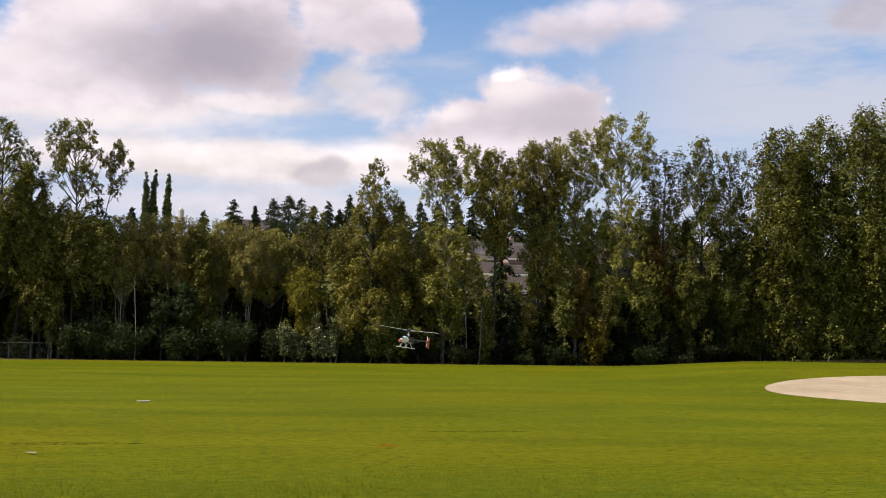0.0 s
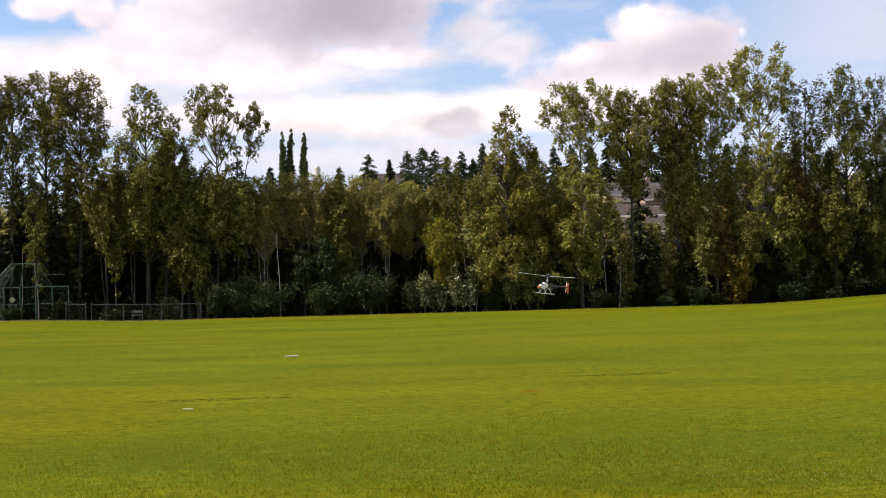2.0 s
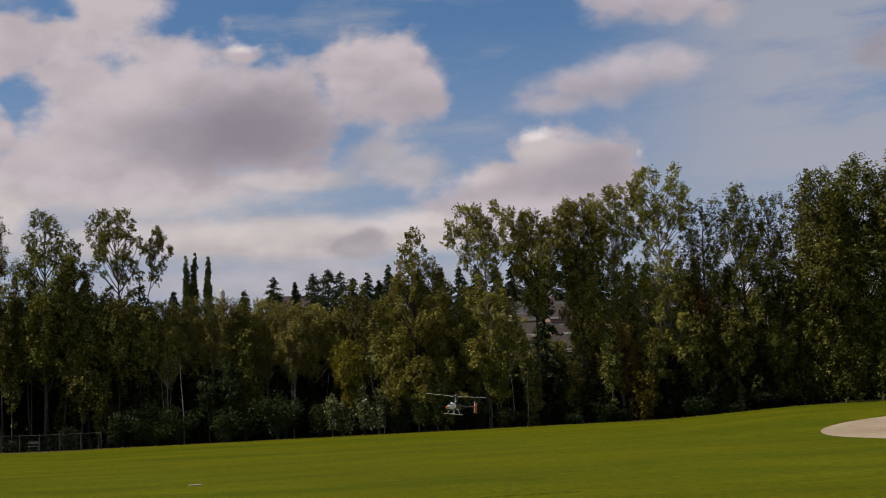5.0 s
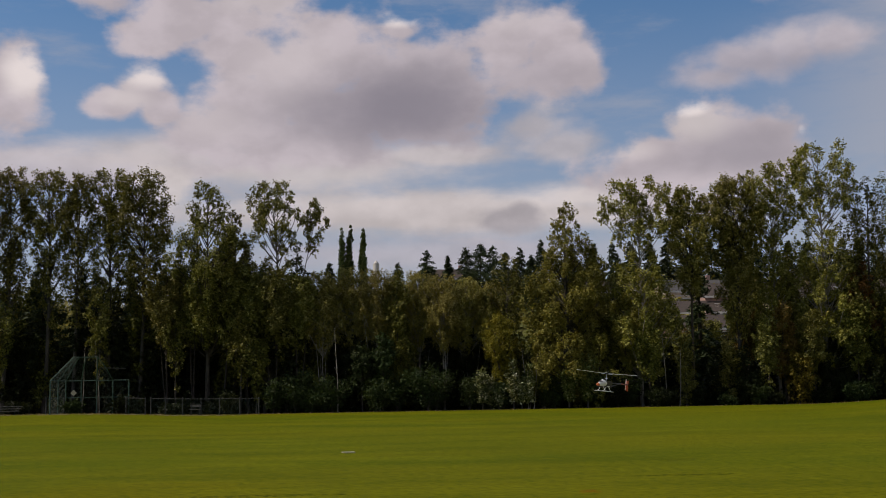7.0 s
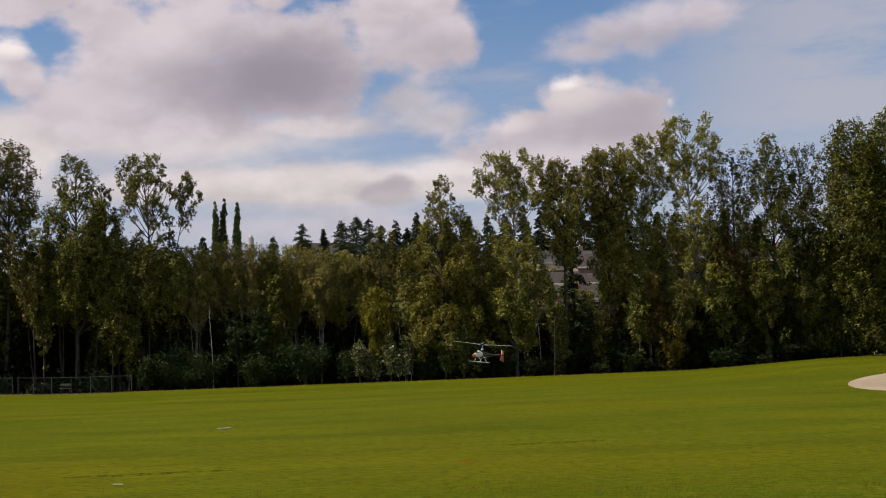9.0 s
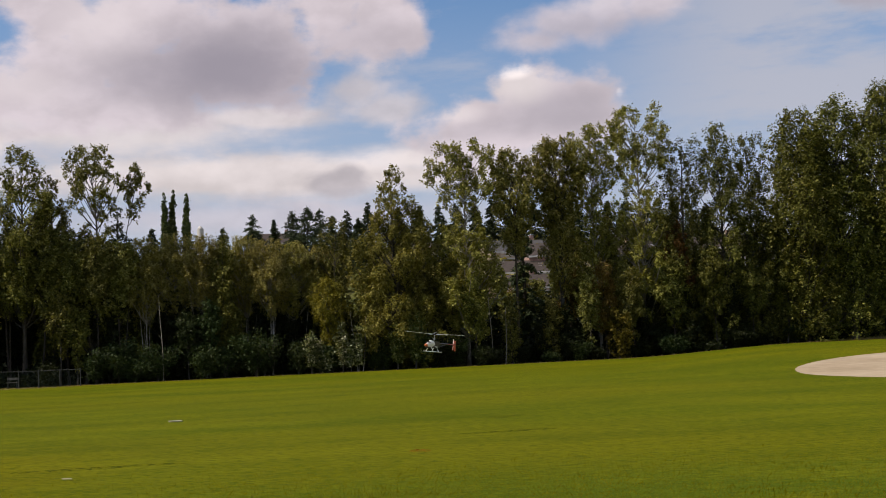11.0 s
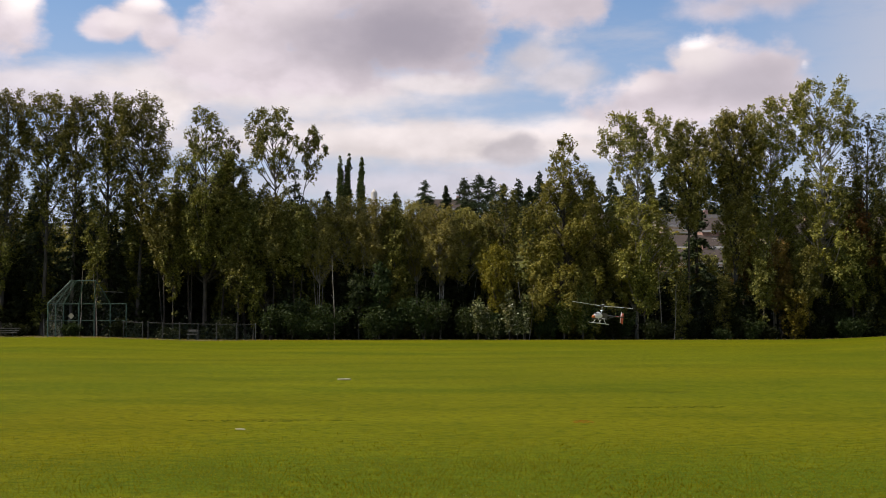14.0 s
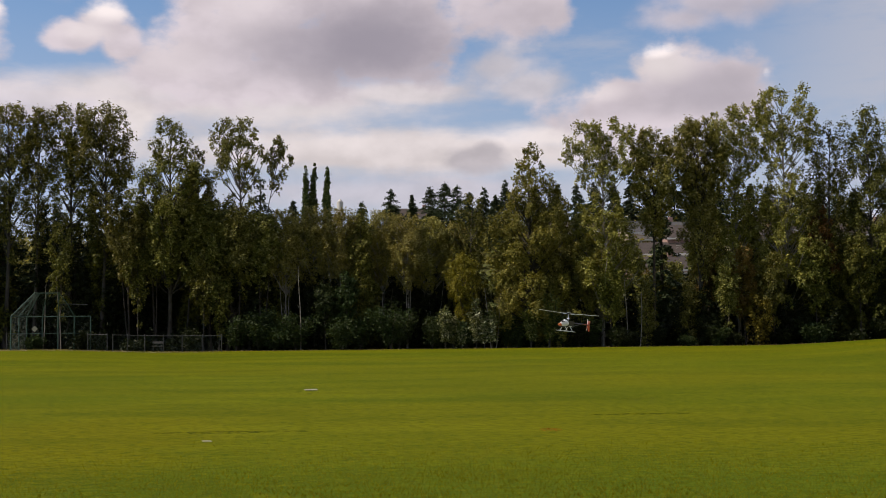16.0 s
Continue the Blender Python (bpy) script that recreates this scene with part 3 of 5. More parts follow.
def grow(seed, h, r, shape, leaves, leaf_size, lobes, lobe_r, trunk_r, lean=0.0, stems=1):
    """Trunk and limbs, and the crown's leaves, as arrays with the foot at the origin. The crown is a pile of rounded lobes,
    each lobe a cluster of sprays and each spray a tuft of leaves."""
    rng = np.random.default_rng(seed)
    us, rs = np.array(PROFILES[shape]).T
    t = np.linspace(0, 1, 9)
    bend = rng.normal(size=2) * 0.02 * h
    spine = np.stack([bend[0] * np.sin(t * 2.6) + lean * h * t ** 2, bend[1] * np.sin(t * 2.2), h * 0.95 * t - 0.25], 1)
    wood = [tube(spine, trunk_r * (1 - 0.9 * t) * np.where(t == 0, 1.3, 1.0), 8)]
    for _ in range(stems - 1):
        a, away = rng.uniform(0, 6.28), r * rng.uniform(0.25, 0.6)
        side = np.stack([np.cos(a) * away * t ** 0.8, np.sin(a) * away * t ** 0.8, h * rng.uniform(0.7, 0.85) * t - 0.2], 1)
        wood.append(tube(side, trunk_r * 0.7 * (1 - 0.85 * t), 6))

    def trunk_at(z):
        return np.stack([np.interp(z, spine[:, 2], spine[:, k]) for k in (0, 1, 2)], -1)

    grid = np.linspace(us[0], us[-1], 200)
    weight = np.interp(grid, us, rs) ** 1.4 + 0.04
    cum = np.cumsum(weight) / weight.sum()
    u = np.interp((np.arange(lobes) + rng.uniform(0, 1, lobes)) / lobes, cum, grid)
    ang = np.arange(lobes) * 2.399963 + rng.uniform(-0.6, 0.6, lobes)
    phase = rng.uniform(0, 6.28, 3)
    uneven = 1 + 0.15 * np.sin(2 * ang + phase[0] + 5 * u) + 0.13 * np.sin(3 * ang + phase[1] - 9 * u) + 0.10 * np.sin(17 * u + phase[2])
    wide = np.interp(u, us, rs)
    size = lobe_r * rng.uniform(0.65, 1.35, lobes) * (0.55 + 0.45 * np.minimum(wide, 1.0))
    reach = np.maximum(0.0, r * wide * uneven - 0.45 * size) * np.sqrt(rng.uniform(0.10, 1.0, lobes))
    centre = np.stack([reach * np.cos(ang), reach * np.sin(ang), np.minimum(u * h, h - size * 0.9)], 1)
    centre[:, :2] += trunk_at(centre[:, 2])[:, :2]
    # limbs run up and out to the lobes
    for i in range(lobes):
        if reach[i] < 0.25 * r and i % 3:
            continue
        start_z = max(0.12 * h, us[0] * h * 0.8, centre[i, 2] - 0.9 * reach[i] - 0.03 * h)
        a = trunk_at(min(start_z, h * 0.9))
        k = np.linspace(0, 1, 5)[:, None]
        mid = (a + centre[i]) / 2 + np.array([0, 0, -0.10 * reach[i]]) + rng.normal(size=3) * 0.05 * (reach[i] + 0.2)
        path = (1 - k) ** 2 * a + 2 * k * (1 - k) * mid + k ** 2 * centre[i]
        thick = trunk_r * (1 - 0.85 * start_z / h) * 0.42
        wood.append(tube(path, thick * (1 - 0.8 * k[:, 0]) + 0.012, 5))
    sprays = lobes * 18
    own = np.arange(sprays) % lobes
    way = rng.normal(size=(sprays, 3))
    way[:, 2] += 0.25
    way /= np.linalg.norm(way, axis=1)[:, None]
    spot = centre[own] + way * (size[own] * rng.uniform(0.45, 1.2, sprays))[:, None] * np.array([1.0, 1.0, 1.15])
    tuft = size[own] * rng.uniform(0.14, 0.30, sprays)
    share = tuft ** 1.8
    pick = rng.choice(sprays, leaves, p=share / share.sum())
    loose = np.where(rng.uniform(0, 1, leaves) < 0.10, 1.5, 0.9)
    pos = spot[pick] + rng.normal(size=(leaves, 3)) * (tuft[pick] * loose)[:, None] * np.array([0.75, 0.75, 1.05])
    pos[:, 2] = np.maximum(pos[:, 2], 0.05)
    crown = leaf_tris(rng, pos, leaf_size, 0.9, out=way[pick] * 0.8)
    return joined(wood), crown


SEED = [100]


def tree(x, y, h, r, shape, leaf, label, category="tree", group="trees along the field edge", leaves=20000, leaf_size=0.15, lobes=40, lobe_r=0.7,
         trunk_r=0.2, wood="bark", lean=0.0, stems=1, name="tree"):
    SEED[0] += 1
    top = thing(name, pose(x, y, ground_z(x, y), 0, 0, 0), label, category, group)
    limbs, crown = grow(SEED[0], h, r, shape, leaves, leaf_size * 0.88, lobes, lobe_r, trunk_r, lean, stems)
    hang("trunk", mesh_of("trunk", *limbs, M[wood], True), top)
    hang("crown", mesh_of("crown", *crown, M[leaf]), top)
    return top


def conifer(x, y, h, r, label, group="conifers on the hillside", leaves=3200, leaf_size=0.55, base=None, bare=0.06, ragged=0.25):
    """A fir: whorls of drooping boughs, clad in sprays of needles."""
    SEED[0] += 1
    rng = np.random.default_rng(SEED[0])
    top = thing("fir_tree", pose(x, y, ground_z(x, y) if base is None else base, 0, 0, 0), label, "tree", group)
    wood = [tube(np.array([[0, 0, -0.3], [0, 0, h * 0.5], [0, 0, h]]), np.array([0.02 * h, 0.011 * h, 0.01]), 6)]
    tiers = 22
    boughs = tiers * 8
    u = np.sort(rng.uniform(bare, 0.985, boughs))
    ang = rng.uniform(0, 2 * np.pi, boughs)
    length = r * (1 - u) ** 0.85 * (1 + ragged * rng.normal(size=boughs)).clip(0.4, 1.6) + 0.1
    share = length / length.sum()
    pick = rng.choice(boughs, leaves, p=share)
    k = rng.uniform(0.05, 1.0, leaves) ** 0.7
    pos = np.stack([np.cos(ang[pick]) * length[pick] * k, np.sin(ang[pick]) * length[pick] * k,
                    u[pick] * h - 0.30 * length[pick] * k ** 1.4 + 0.10 * length[pick]], 1)
    pos += rng.normal(size=(leaves, 3)) * np.array([0.16, 0.16, 0.10]) * (0.4 + r * 0.12)
    for i in range(0, boughs, 6):
        tip = np.array([np.cos(ang[i]) * length[i], np.sin(ang[i]) * length[i], u[i] * h - 0.2 * length[i]])
        wood.append(tube(np.array([[0, 0, u[i] * h], tip * 0.5 + np.array([0, 0, u[i] * h * 0.5 + 0.04 * length[i]]), tip]), np.array([0.06, 0.04, 0.01]), 4))
    hang("trunk", mesh_of("trunk", *joined(wood), M["dark_bark"], True), top)
    hang("crown", mesh_of("crown", *leaf_tris(rng, pos, leaf_size, 0.45, 0.6), M["fir"]), top)
    return top


def shrub(x, y, h, r, leaf, label, leaves=1600, leaf_size=0.2, group="shrubs under the trees"):
    """Many stems from one root, leafy to the ground."""
    SEED[0] += 1
    rng = np.random.default_rng(SEED[0])
    top = thing("shrub", pose(x, y, ground_z(x, y), 0, 0, 0), label, "shrub", group)
    clumps = []
    for k in range(9):
        a, spread, hh = rng.uniform(0, 6.28), r * rng.uniform(0.2, 0.95), h * rng.uniform(0.55, 1.0)
        tip = np.array([np.cos(a) * spread, np.sin(a) * spread, hh])
        k3 = np.linspace(0, 1, 5)[:, None]
        path = tip * np.concatenate([k3 ** 1.5, k3 ** 1.5, k3], 1) + np.array([0, 0, -0.1])
        hang("stem", mesh_of("stem", *tube(path, np.linspace(0.035, 0.008, 5), 5), M["bark"], True), top)
        for f in (0.35, 0.6, 0.8, 0.97):
            clumps.append(tip * np.array([f ** 1.5, f ** 1.5, f]))
    clumps = np.array(clumps)
    pick = rng.integers(0, len(clumps), leaves)
    pos = clumps[pick] + rng.normal(size=(leaves, 3)) * np.array([0.26, 0.26, 0.2]) * (0.35 + 0.5 * r)
    pos[:, 2] = np.abs(pos[:, 2])
    hang("foliage", mesh_of("foliage", *leaf_tris(rng, pos, leaf_size), M[leaf]), top)
    return top


TALL = "tall cottonwood with an open grey-green crown at the field edge"
AIRY = "tall thin cottonwood with a bare upper trunk and airy crown"
# the tall row towards the ball diamond's backstop
tree(-36.6, 96, 19.3, 2.6, "high", "cottonwood", TALL, lobes=80, lobe_r=0.55)
tree(-33.4, 95, 19.5, 2.2, "high", "cottonwood", TALL, lobes=70, lobe_r=0.55, leaves=20000)
tree(-30.4, 96, 19.1, 2.0, "high", "cottonwood", TALL, lobes=62, lobe_r=0.52, leaves=17000)
tree(-27.9, 95, 18.7, 1.8, "high", "cottonwood", AIRY, lobes=54, lobe_r=0.5, leaves=14000, trunk_r=0.17)
tree(-25.2, 95, 19.0, 1.9, "high", "cottonwood", TALL, lobes=64, lobe_r=0.54, leaves=19000)
tree(-22.8, 95, 19.0, 2.5, "high", "cottonwood", TALL, lobes=80, lobe_r=0.55, leaves=24000)
tree(-17.5, 95, 17.9, 3.1, "bushy", "cottonwood", "bushy dark cottonwood with a pointed top", lobes=110, leaves=36000, lobe_r=0.58)
tree(-13.1, 95, 18.1, 2.5, "parasol", "cottonwood", AIRY, lobes=90, leaves=26000, trunk_r=0.15, lobe_r=0.46)
tree(-11.5, 95.5, 16.6, 1.15, "tuft", "cottonwood", "thin leaning cottonwood with a sparse tufted top", lobes=16, leaves=3600, lobe_r=0.38, trunk_r=0.10, lean=0.14)
tree(-15.5, 95.5, 15.8, 1.9, "bushy", "cottonwood", "bushy cottonwood filling the row between taller ones", lobes=60, leaves=18000, lobe_r=0.5)
# olive trees in front of the tall row, and a dark layer at their feet
for ox, oh, orr in ((-20.4, 11.0, 1.7), (-18.4, 11.7, 1.9), (-16.2, 11.9, 1.9), (-14.2, 11.4, 1.8), (-12.2, 11.0, 1.8), (-10.4, 10.6, 1.5)):
    tree(ox, 94.2, oh, orr, "cap", "olive", "leafy olive-green tree before the taller cottonwoods", leaves=15000, leaf_size=0.15, lobes=40, lobe_r=0.62, trunk_r=0.10, wood="dark_bark", stems=2)
# mid stretch: low brownish alders on thin pale stems, a dark tree among them, then the spire and the golden tree
for ax, ay, ah, ar in ((-8.6, 95, 10.8, 2.1), (-6.4, 96, 11.3, 2.1), (-4.2, 95, 10.9, 2.2), (-1.0, 96, 10.8, 2.1), (0.8, 95, 10.4, 2.2), (2.9, 96, 10.2, 2.1), (4.8, 97, 10.0, 2.0)):
    tree(ax, ay, ah, ar, "cap", "alder", "olive-brown alder with a dense rounded crown", leaves=26000, leaf_size=0.115, lobes=100, lobe_r=0.46, trunk_r=0.07, wood="pale_bark", stems=4)
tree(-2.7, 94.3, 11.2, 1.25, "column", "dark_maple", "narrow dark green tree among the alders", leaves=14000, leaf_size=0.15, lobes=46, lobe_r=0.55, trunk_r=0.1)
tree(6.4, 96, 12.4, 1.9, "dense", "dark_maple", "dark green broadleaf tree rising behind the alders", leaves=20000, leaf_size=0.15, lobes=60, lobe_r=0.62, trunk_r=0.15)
tree(10.3, 94, 15.8, 3.5, "spire", "birch", "spire-shaped tree with yellowing green leaves", leaves=76000, leaf_size=0.155, lobes=210, lobe_r=0.58, trunk_r=0.18)
tree(5.2, 92.4, 7.1, 1.5, "crown", "gold", "small golden-yellow tree among dark alders", leaves=12000, leaf_size=0.12, lobes=34, lobe_r=0.5, trunk_r=0.07, stems=2)
# the tall row past the spire
tree(15.9, 94, 17.6, 2.8, "parasol", "cottonwood_lit", AIRY, lobes=130, leaves=40000, trunk_r=0.14, wood="pale_bark", lobe_r=0.48)
tree(19.9, 94, 16.8, 2.1, "lifted", "cottonwood_lit", TALL, lobes=76, leaves=23000, lobe_r=0.5, trunk_r=0.14, wood="dark_bark")
tree(23.6, 94, 17.7, 2.5, "trim", "cottonwood_lit", "tall leafy tree with brown-green foliage", lobes=130, leaves=40000, lobe_r=0.55)
tree(26.9, 95, 18.9, 2.3, "airy", "cottonwood_lit", AIRY, lobes=110, leaves=34000, trunk_r=0.14, wood="pale_bark", lobe_r=0.5)
tree(30.3, 94, 20.2, 3.0, "parasol", "cottonwood_lit", AIRY, lobes=130, leaves=40000, trunk_r=0.16, wood="pale_bark", lobe_r=0.52)
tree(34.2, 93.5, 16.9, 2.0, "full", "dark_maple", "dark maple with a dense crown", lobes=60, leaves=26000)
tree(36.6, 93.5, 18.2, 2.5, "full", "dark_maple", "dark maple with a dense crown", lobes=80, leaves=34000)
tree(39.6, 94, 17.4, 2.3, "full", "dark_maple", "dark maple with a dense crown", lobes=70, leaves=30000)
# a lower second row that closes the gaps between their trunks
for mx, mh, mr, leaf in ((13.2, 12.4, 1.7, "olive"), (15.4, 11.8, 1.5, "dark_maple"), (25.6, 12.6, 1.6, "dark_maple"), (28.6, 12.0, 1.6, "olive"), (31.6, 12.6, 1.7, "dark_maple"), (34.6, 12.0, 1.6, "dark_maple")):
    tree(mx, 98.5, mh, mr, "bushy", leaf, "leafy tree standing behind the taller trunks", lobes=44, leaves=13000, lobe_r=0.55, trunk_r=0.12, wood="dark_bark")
# the great leafy trees behind the infield
for bx, by, bh, br in ((43.4, 93, 18.8, 3.0), (47.0, 92, 19.5, 3.0), (50.6, 92, 20.8, 3.2), (54.4, 92, 22.6, 3.4), (58.6, 91.5, 24.2, 3.8), (63.5, 91, 23.4, 3.8), (69.0, 92, 22.5, 4.0)):
    tree(bx, by, bh, br, "full", "maple", "large green broadleaf tree leafy down to the grass", leaves=50000, leaf_size=0.195, lobes=170, lobe_r=0.9, trunk_r=0.28)

# ------------------------------------------------------------ fill under and behind the tall trees
fill = np.random.default_rng(7)
YOUNG, THICKET = "young broadleaf tree in the shade of taller ones", "young trees of the thicket"
for k in range(30):
    fx = -44 + k * 1.75 + fill.uniform(-0.8, 0.8)
    if fx > 4:
        break
    fh = fill.uniform(4.0, 8.0) if fx > -11 else fill.uniform(5.0, 9.5)
    # near-black leaves and dark bark put the thicket's shade into the colour
    tree(fx, 94.6 + fill.uniform(0, 3.0), fh, fill.uniform(1.1, 1.9), ("crown", "dense", "column")[k % 3], "shade_dark" if k % 4 else "dark_maple", YOUNG, group=THICKET,
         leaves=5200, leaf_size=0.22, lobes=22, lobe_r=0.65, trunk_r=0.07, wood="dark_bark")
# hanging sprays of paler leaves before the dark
# the darker maple tint low in this row stands in for shade
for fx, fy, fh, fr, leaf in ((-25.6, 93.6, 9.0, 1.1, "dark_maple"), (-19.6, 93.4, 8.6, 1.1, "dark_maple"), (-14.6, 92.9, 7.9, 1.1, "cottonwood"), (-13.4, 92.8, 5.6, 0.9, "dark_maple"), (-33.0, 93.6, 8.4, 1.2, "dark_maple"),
                             (-5.4, 92.8, 4.9, 1.0, "shrub"), (-3.9, 92.6, 5.8, 0.9, "shrub")):
    tree(fx, fy, fh, fr, "crown", leaf, "young tree with pale green leaves before the dark thicket", group=THICKET, leaves=4200, leaf_size=0.15, lobes=24, lobe_r=0.42, trunk_r=0.06, wood="bark")
# below the houses: small trees of many tints, a dark hollow between two; near-black ones have its shade in their colour
for fx, fy, fh, fr, leaf in ((12.6, 92.4, 5.6, 1.3, "birch"), (14.4, 93.0, 8.6, 1.5, "birch"), (16.2, 92.0, 6.6, 1.4, "maple"), (17.6, 95.0, 9.4, 0.9, "cottonwood_lit"), (22.4, 93.2, 5.6, 1.1, "olive"), (21.7, 93.2, 4.6, 0.8, "shade_dark"),
                             (23.6, 93.0, 4.4, 1.2, "shade_dark"), (25.2, 92.3, 6.6, 1.2, "olive"), (26.6, 92.4, 7.4, 1.2, "rust_green"), (27.4, 91.9, 4.6, 0.9, "gold"), (28.8, 92.2, 7.0, 1.3, "olive"), (30.6, 93.0, 5.4, 1.5, "shade_dark"),
                             (32.8, 93.0, 10.6, 1.2, "rust"), (32.0, 92.2, 7.6, 1.3, "dark_maple"), (35.4, 92.0, 8.2, 1.5, "dark_maple"), (33.4, 93.0, 5.4, 1.4, "shade_dark"), (38.6, 92.4, 7.0, 1.4, "dark_maple"), (37.0, 92.8, 5.2, 1.4, "shade_dark"),
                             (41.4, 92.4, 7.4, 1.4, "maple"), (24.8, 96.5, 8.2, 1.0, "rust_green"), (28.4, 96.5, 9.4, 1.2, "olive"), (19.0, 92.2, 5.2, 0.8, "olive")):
    rusty = leaf in ("rust", "rust_green")
    tree(fx, fy, fh, fr, "crown" if fh > 6 else "dense", leaf, "rust-brown tree glimpsed among green ones" if rusty else YOUNG, group=THICKET,
         leaves=int(4200 * fr * fr ** 0.5), leaf_size=0.145, lobes=int(16 * fr), lobe_r=0.5, trunk_r=0.07, wood="dark_bark")
for k in range(26):
    fx = -46 + k * 4.6 + fill.uniform(-1.2, 1.2)
    fy = 101 + fill.uniform(-1.5, 5)
    fh = fill.uniform(8.5, 9.8) if -9 < fx < 9 else fill.uniform(9.0, 12.0)
    if 17 < fx < 27:
        fh = fill.uniform(4.5, 6.0)
    # mostly near-black leaves, so the deep shade is in their colour
    tree(fx, fy, fh, fill.uniform(2.6, 3.4), "dense", "dark_maple" if k % 3 == 0 else "shade_dark", "broadleaf tree deep in the thicket", group="trees deep in the thicket",
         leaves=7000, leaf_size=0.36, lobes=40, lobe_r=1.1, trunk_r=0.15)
for cx, cy, ch, cr in ((-11.2, 101, 14.2, 2.9), (-31.5, 99, 13.5, 2.6), (-20.6, 99, 13.2, 2.8), (21.9, 100, 13.6, 1.9), (-15.2, 99, 13.6, 3.0), (-24.5, 99, 12.8, 2.8), (-28.0, 98, 11.5, 2.6), (-34.5, 99, 13.0, 3.0)):
    conifer(cx, cy, ch, cr, "dark fir standing among the cottonwoods", "firs in the thicket", 8000, 0.3)
for k in range(64):
    fx = -46 + k * 1.95 + fill.uniform(-1.0, 1.0)
    dim = -13 < fx < 3.2
    if (fx < -13 and k % 2) or 3.2 < fx < 11.5:
        continue
    fh = fill.uniform(2.2, 3.4) if dim else fill.uniform(0.5, 1.3) + 1.2 * fill.uniform(0, 1) ** 3
    leafy = dim or k % 5 == 0
    # the near-black bushes carry the shade under the trees in their colour
    shrub(fx, 91.6 + fill.uniform(-0.2, 1.2), fh, 0.45 * fh + fill.uniform(0.2, 0.7), "shrub" if leafy else "shade_dark",
          "leafy green shrub at the edge of the grass" if leafy else "low bush at the edge of the grass, shade in its leaf colour", 2600, 0.15)


PALE = "tall shrub with pale silvery-green leaves at the field edge"
for gx, gy, gh, gr in ((3.6, 91.0, 3.4, 0.42), (4.2, 91.3, 2.4, 0.5), (4.8, 91.1, 1.7, 0.5), (5.9, 90.9, 3.7, 0.40), (6.5, 91.1, 2.6, 0.5), (7.1, 91.0, 3.4, 0.42)):
    shrub(gx, gy, gh, gr, "pale_shrub", PALE, int(420 * gh), 0.17)
shrub(10.0, 91.1, 3.4, 0.7, "green_shrub", "tall leafy shrub in front of the yellowing tree", 2200, 0.16)
shrub(11.4, 91.3, 4.0, 0.8, "green_shrub", "tall leafy shrub in front of the yellowing tree", 2200, 0.16)
for gx, gh in ((5.2, 2.4), (8.2, 2.6), (12.2, 2.2), (9.0, 1.8), (14.6, 2.2), (16.6, 1.4), (24.2, 1.3), (31.4, 1.4)):
    shrub(gx, 91.8, gh, 0.9, "shrub", "leafy green shrub at the edge of the grass", 2600, 0.15)


def snag(x, y, h, lean, r=0.042):
    """A bare pale trunk with a few broken stubs."""
    SEED[0] += 1
    rng = np.random.default_rng(SEED[0])
    top = thing("dead_trunk", pose(x, y, ground_z(x, y)), "bare pale dead trunk standing at the thicket edge", "dead tree", "dead trunks in the thicket")
    t = np.linspace(0, 1, 7)
    spine = np.stack([lean * h * t + 0.05 * np.sin(5 * t), 0.04 * np.sin(7 * t), h * t - 0.1], 1)
    hang("trunk", mesh_of("trunk", *tube(spine, r * (1 - 0.7 * t), 7), M["pale_bark"], True), top)
    for k in range(2):
        i = 3 + k
        a = rng.uniform(0, 6.28)
        tip = spine[i] + np.array([np.cos(a) * 0.22, -abs(np.sin(a)) * 0.2, 0.30]) * rng.uniform(0.5, 1.0)
        hang("stub", mesh_of("stub", *tube(np.array([spine[i], (spine[i] + tip) / 2 + np.array([0, 0, -0.05]), tip]), np.array([r * 0.5, r * 0.35, 0.01]), 5), M["pale_bark"], True), top)


for sx, sy, sh, sl in ((18.3, 91.6, 4.4, 0.06), (17.4, 91.9, 5.4, -0.02), (-7.2, 91.9, 6.4, -0.02), (7.0, 91.2, 4.6, -0.08), (7.4, 91.4, 4.2, 0.10), (-26.6, 93.0, 5.2, 0.05), (-25.2, 92.8, 5.6, -0.06)):
    snag(sx, sy, sh, sl)


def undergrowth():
    """Brambles and saplings that close the thicket near the ground, too many to count. Their near-black leaves hold the
    shade.
    """
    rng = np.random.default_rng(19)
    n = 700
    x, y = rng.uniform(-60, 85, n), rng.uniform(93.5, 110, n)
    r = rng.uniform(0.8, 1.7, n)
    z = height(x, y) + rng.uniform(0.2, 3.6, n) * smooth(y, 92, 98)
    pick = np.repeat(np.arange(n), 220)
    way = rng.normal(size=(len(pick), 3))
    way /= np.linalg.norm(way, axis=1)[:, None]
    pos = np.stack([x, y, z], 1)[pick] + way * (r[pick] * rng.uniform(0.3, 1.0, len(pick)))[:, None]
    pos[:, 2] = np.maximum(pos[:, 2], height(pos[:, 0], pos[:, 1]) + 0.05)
    me = mesh_of("undergrowth", *leaf_tris(rng, pos, 0.32, 0.9), M["shade_dark"])
    tagged(new("undergrowth", me), "tangled undergrowth deep in the thicket, shade in its leaf colour", "undergrowth", kind="stuff")


undergrowth()

# ------------------------------------------------------------ hillside: firs, poplars, houses
for px, ph in ((-17.9, 12.8), (-15.5, 13.2), (-13.3, 12.6)):
    tree(px, 240, ph + 5.2, 0.82, "column", "poplar", "slim upright poplar standing on the hill", "tree", "poplars on the hill", 20000, 0.26, 170, 0.40, 0.2, name="poplar_tree")


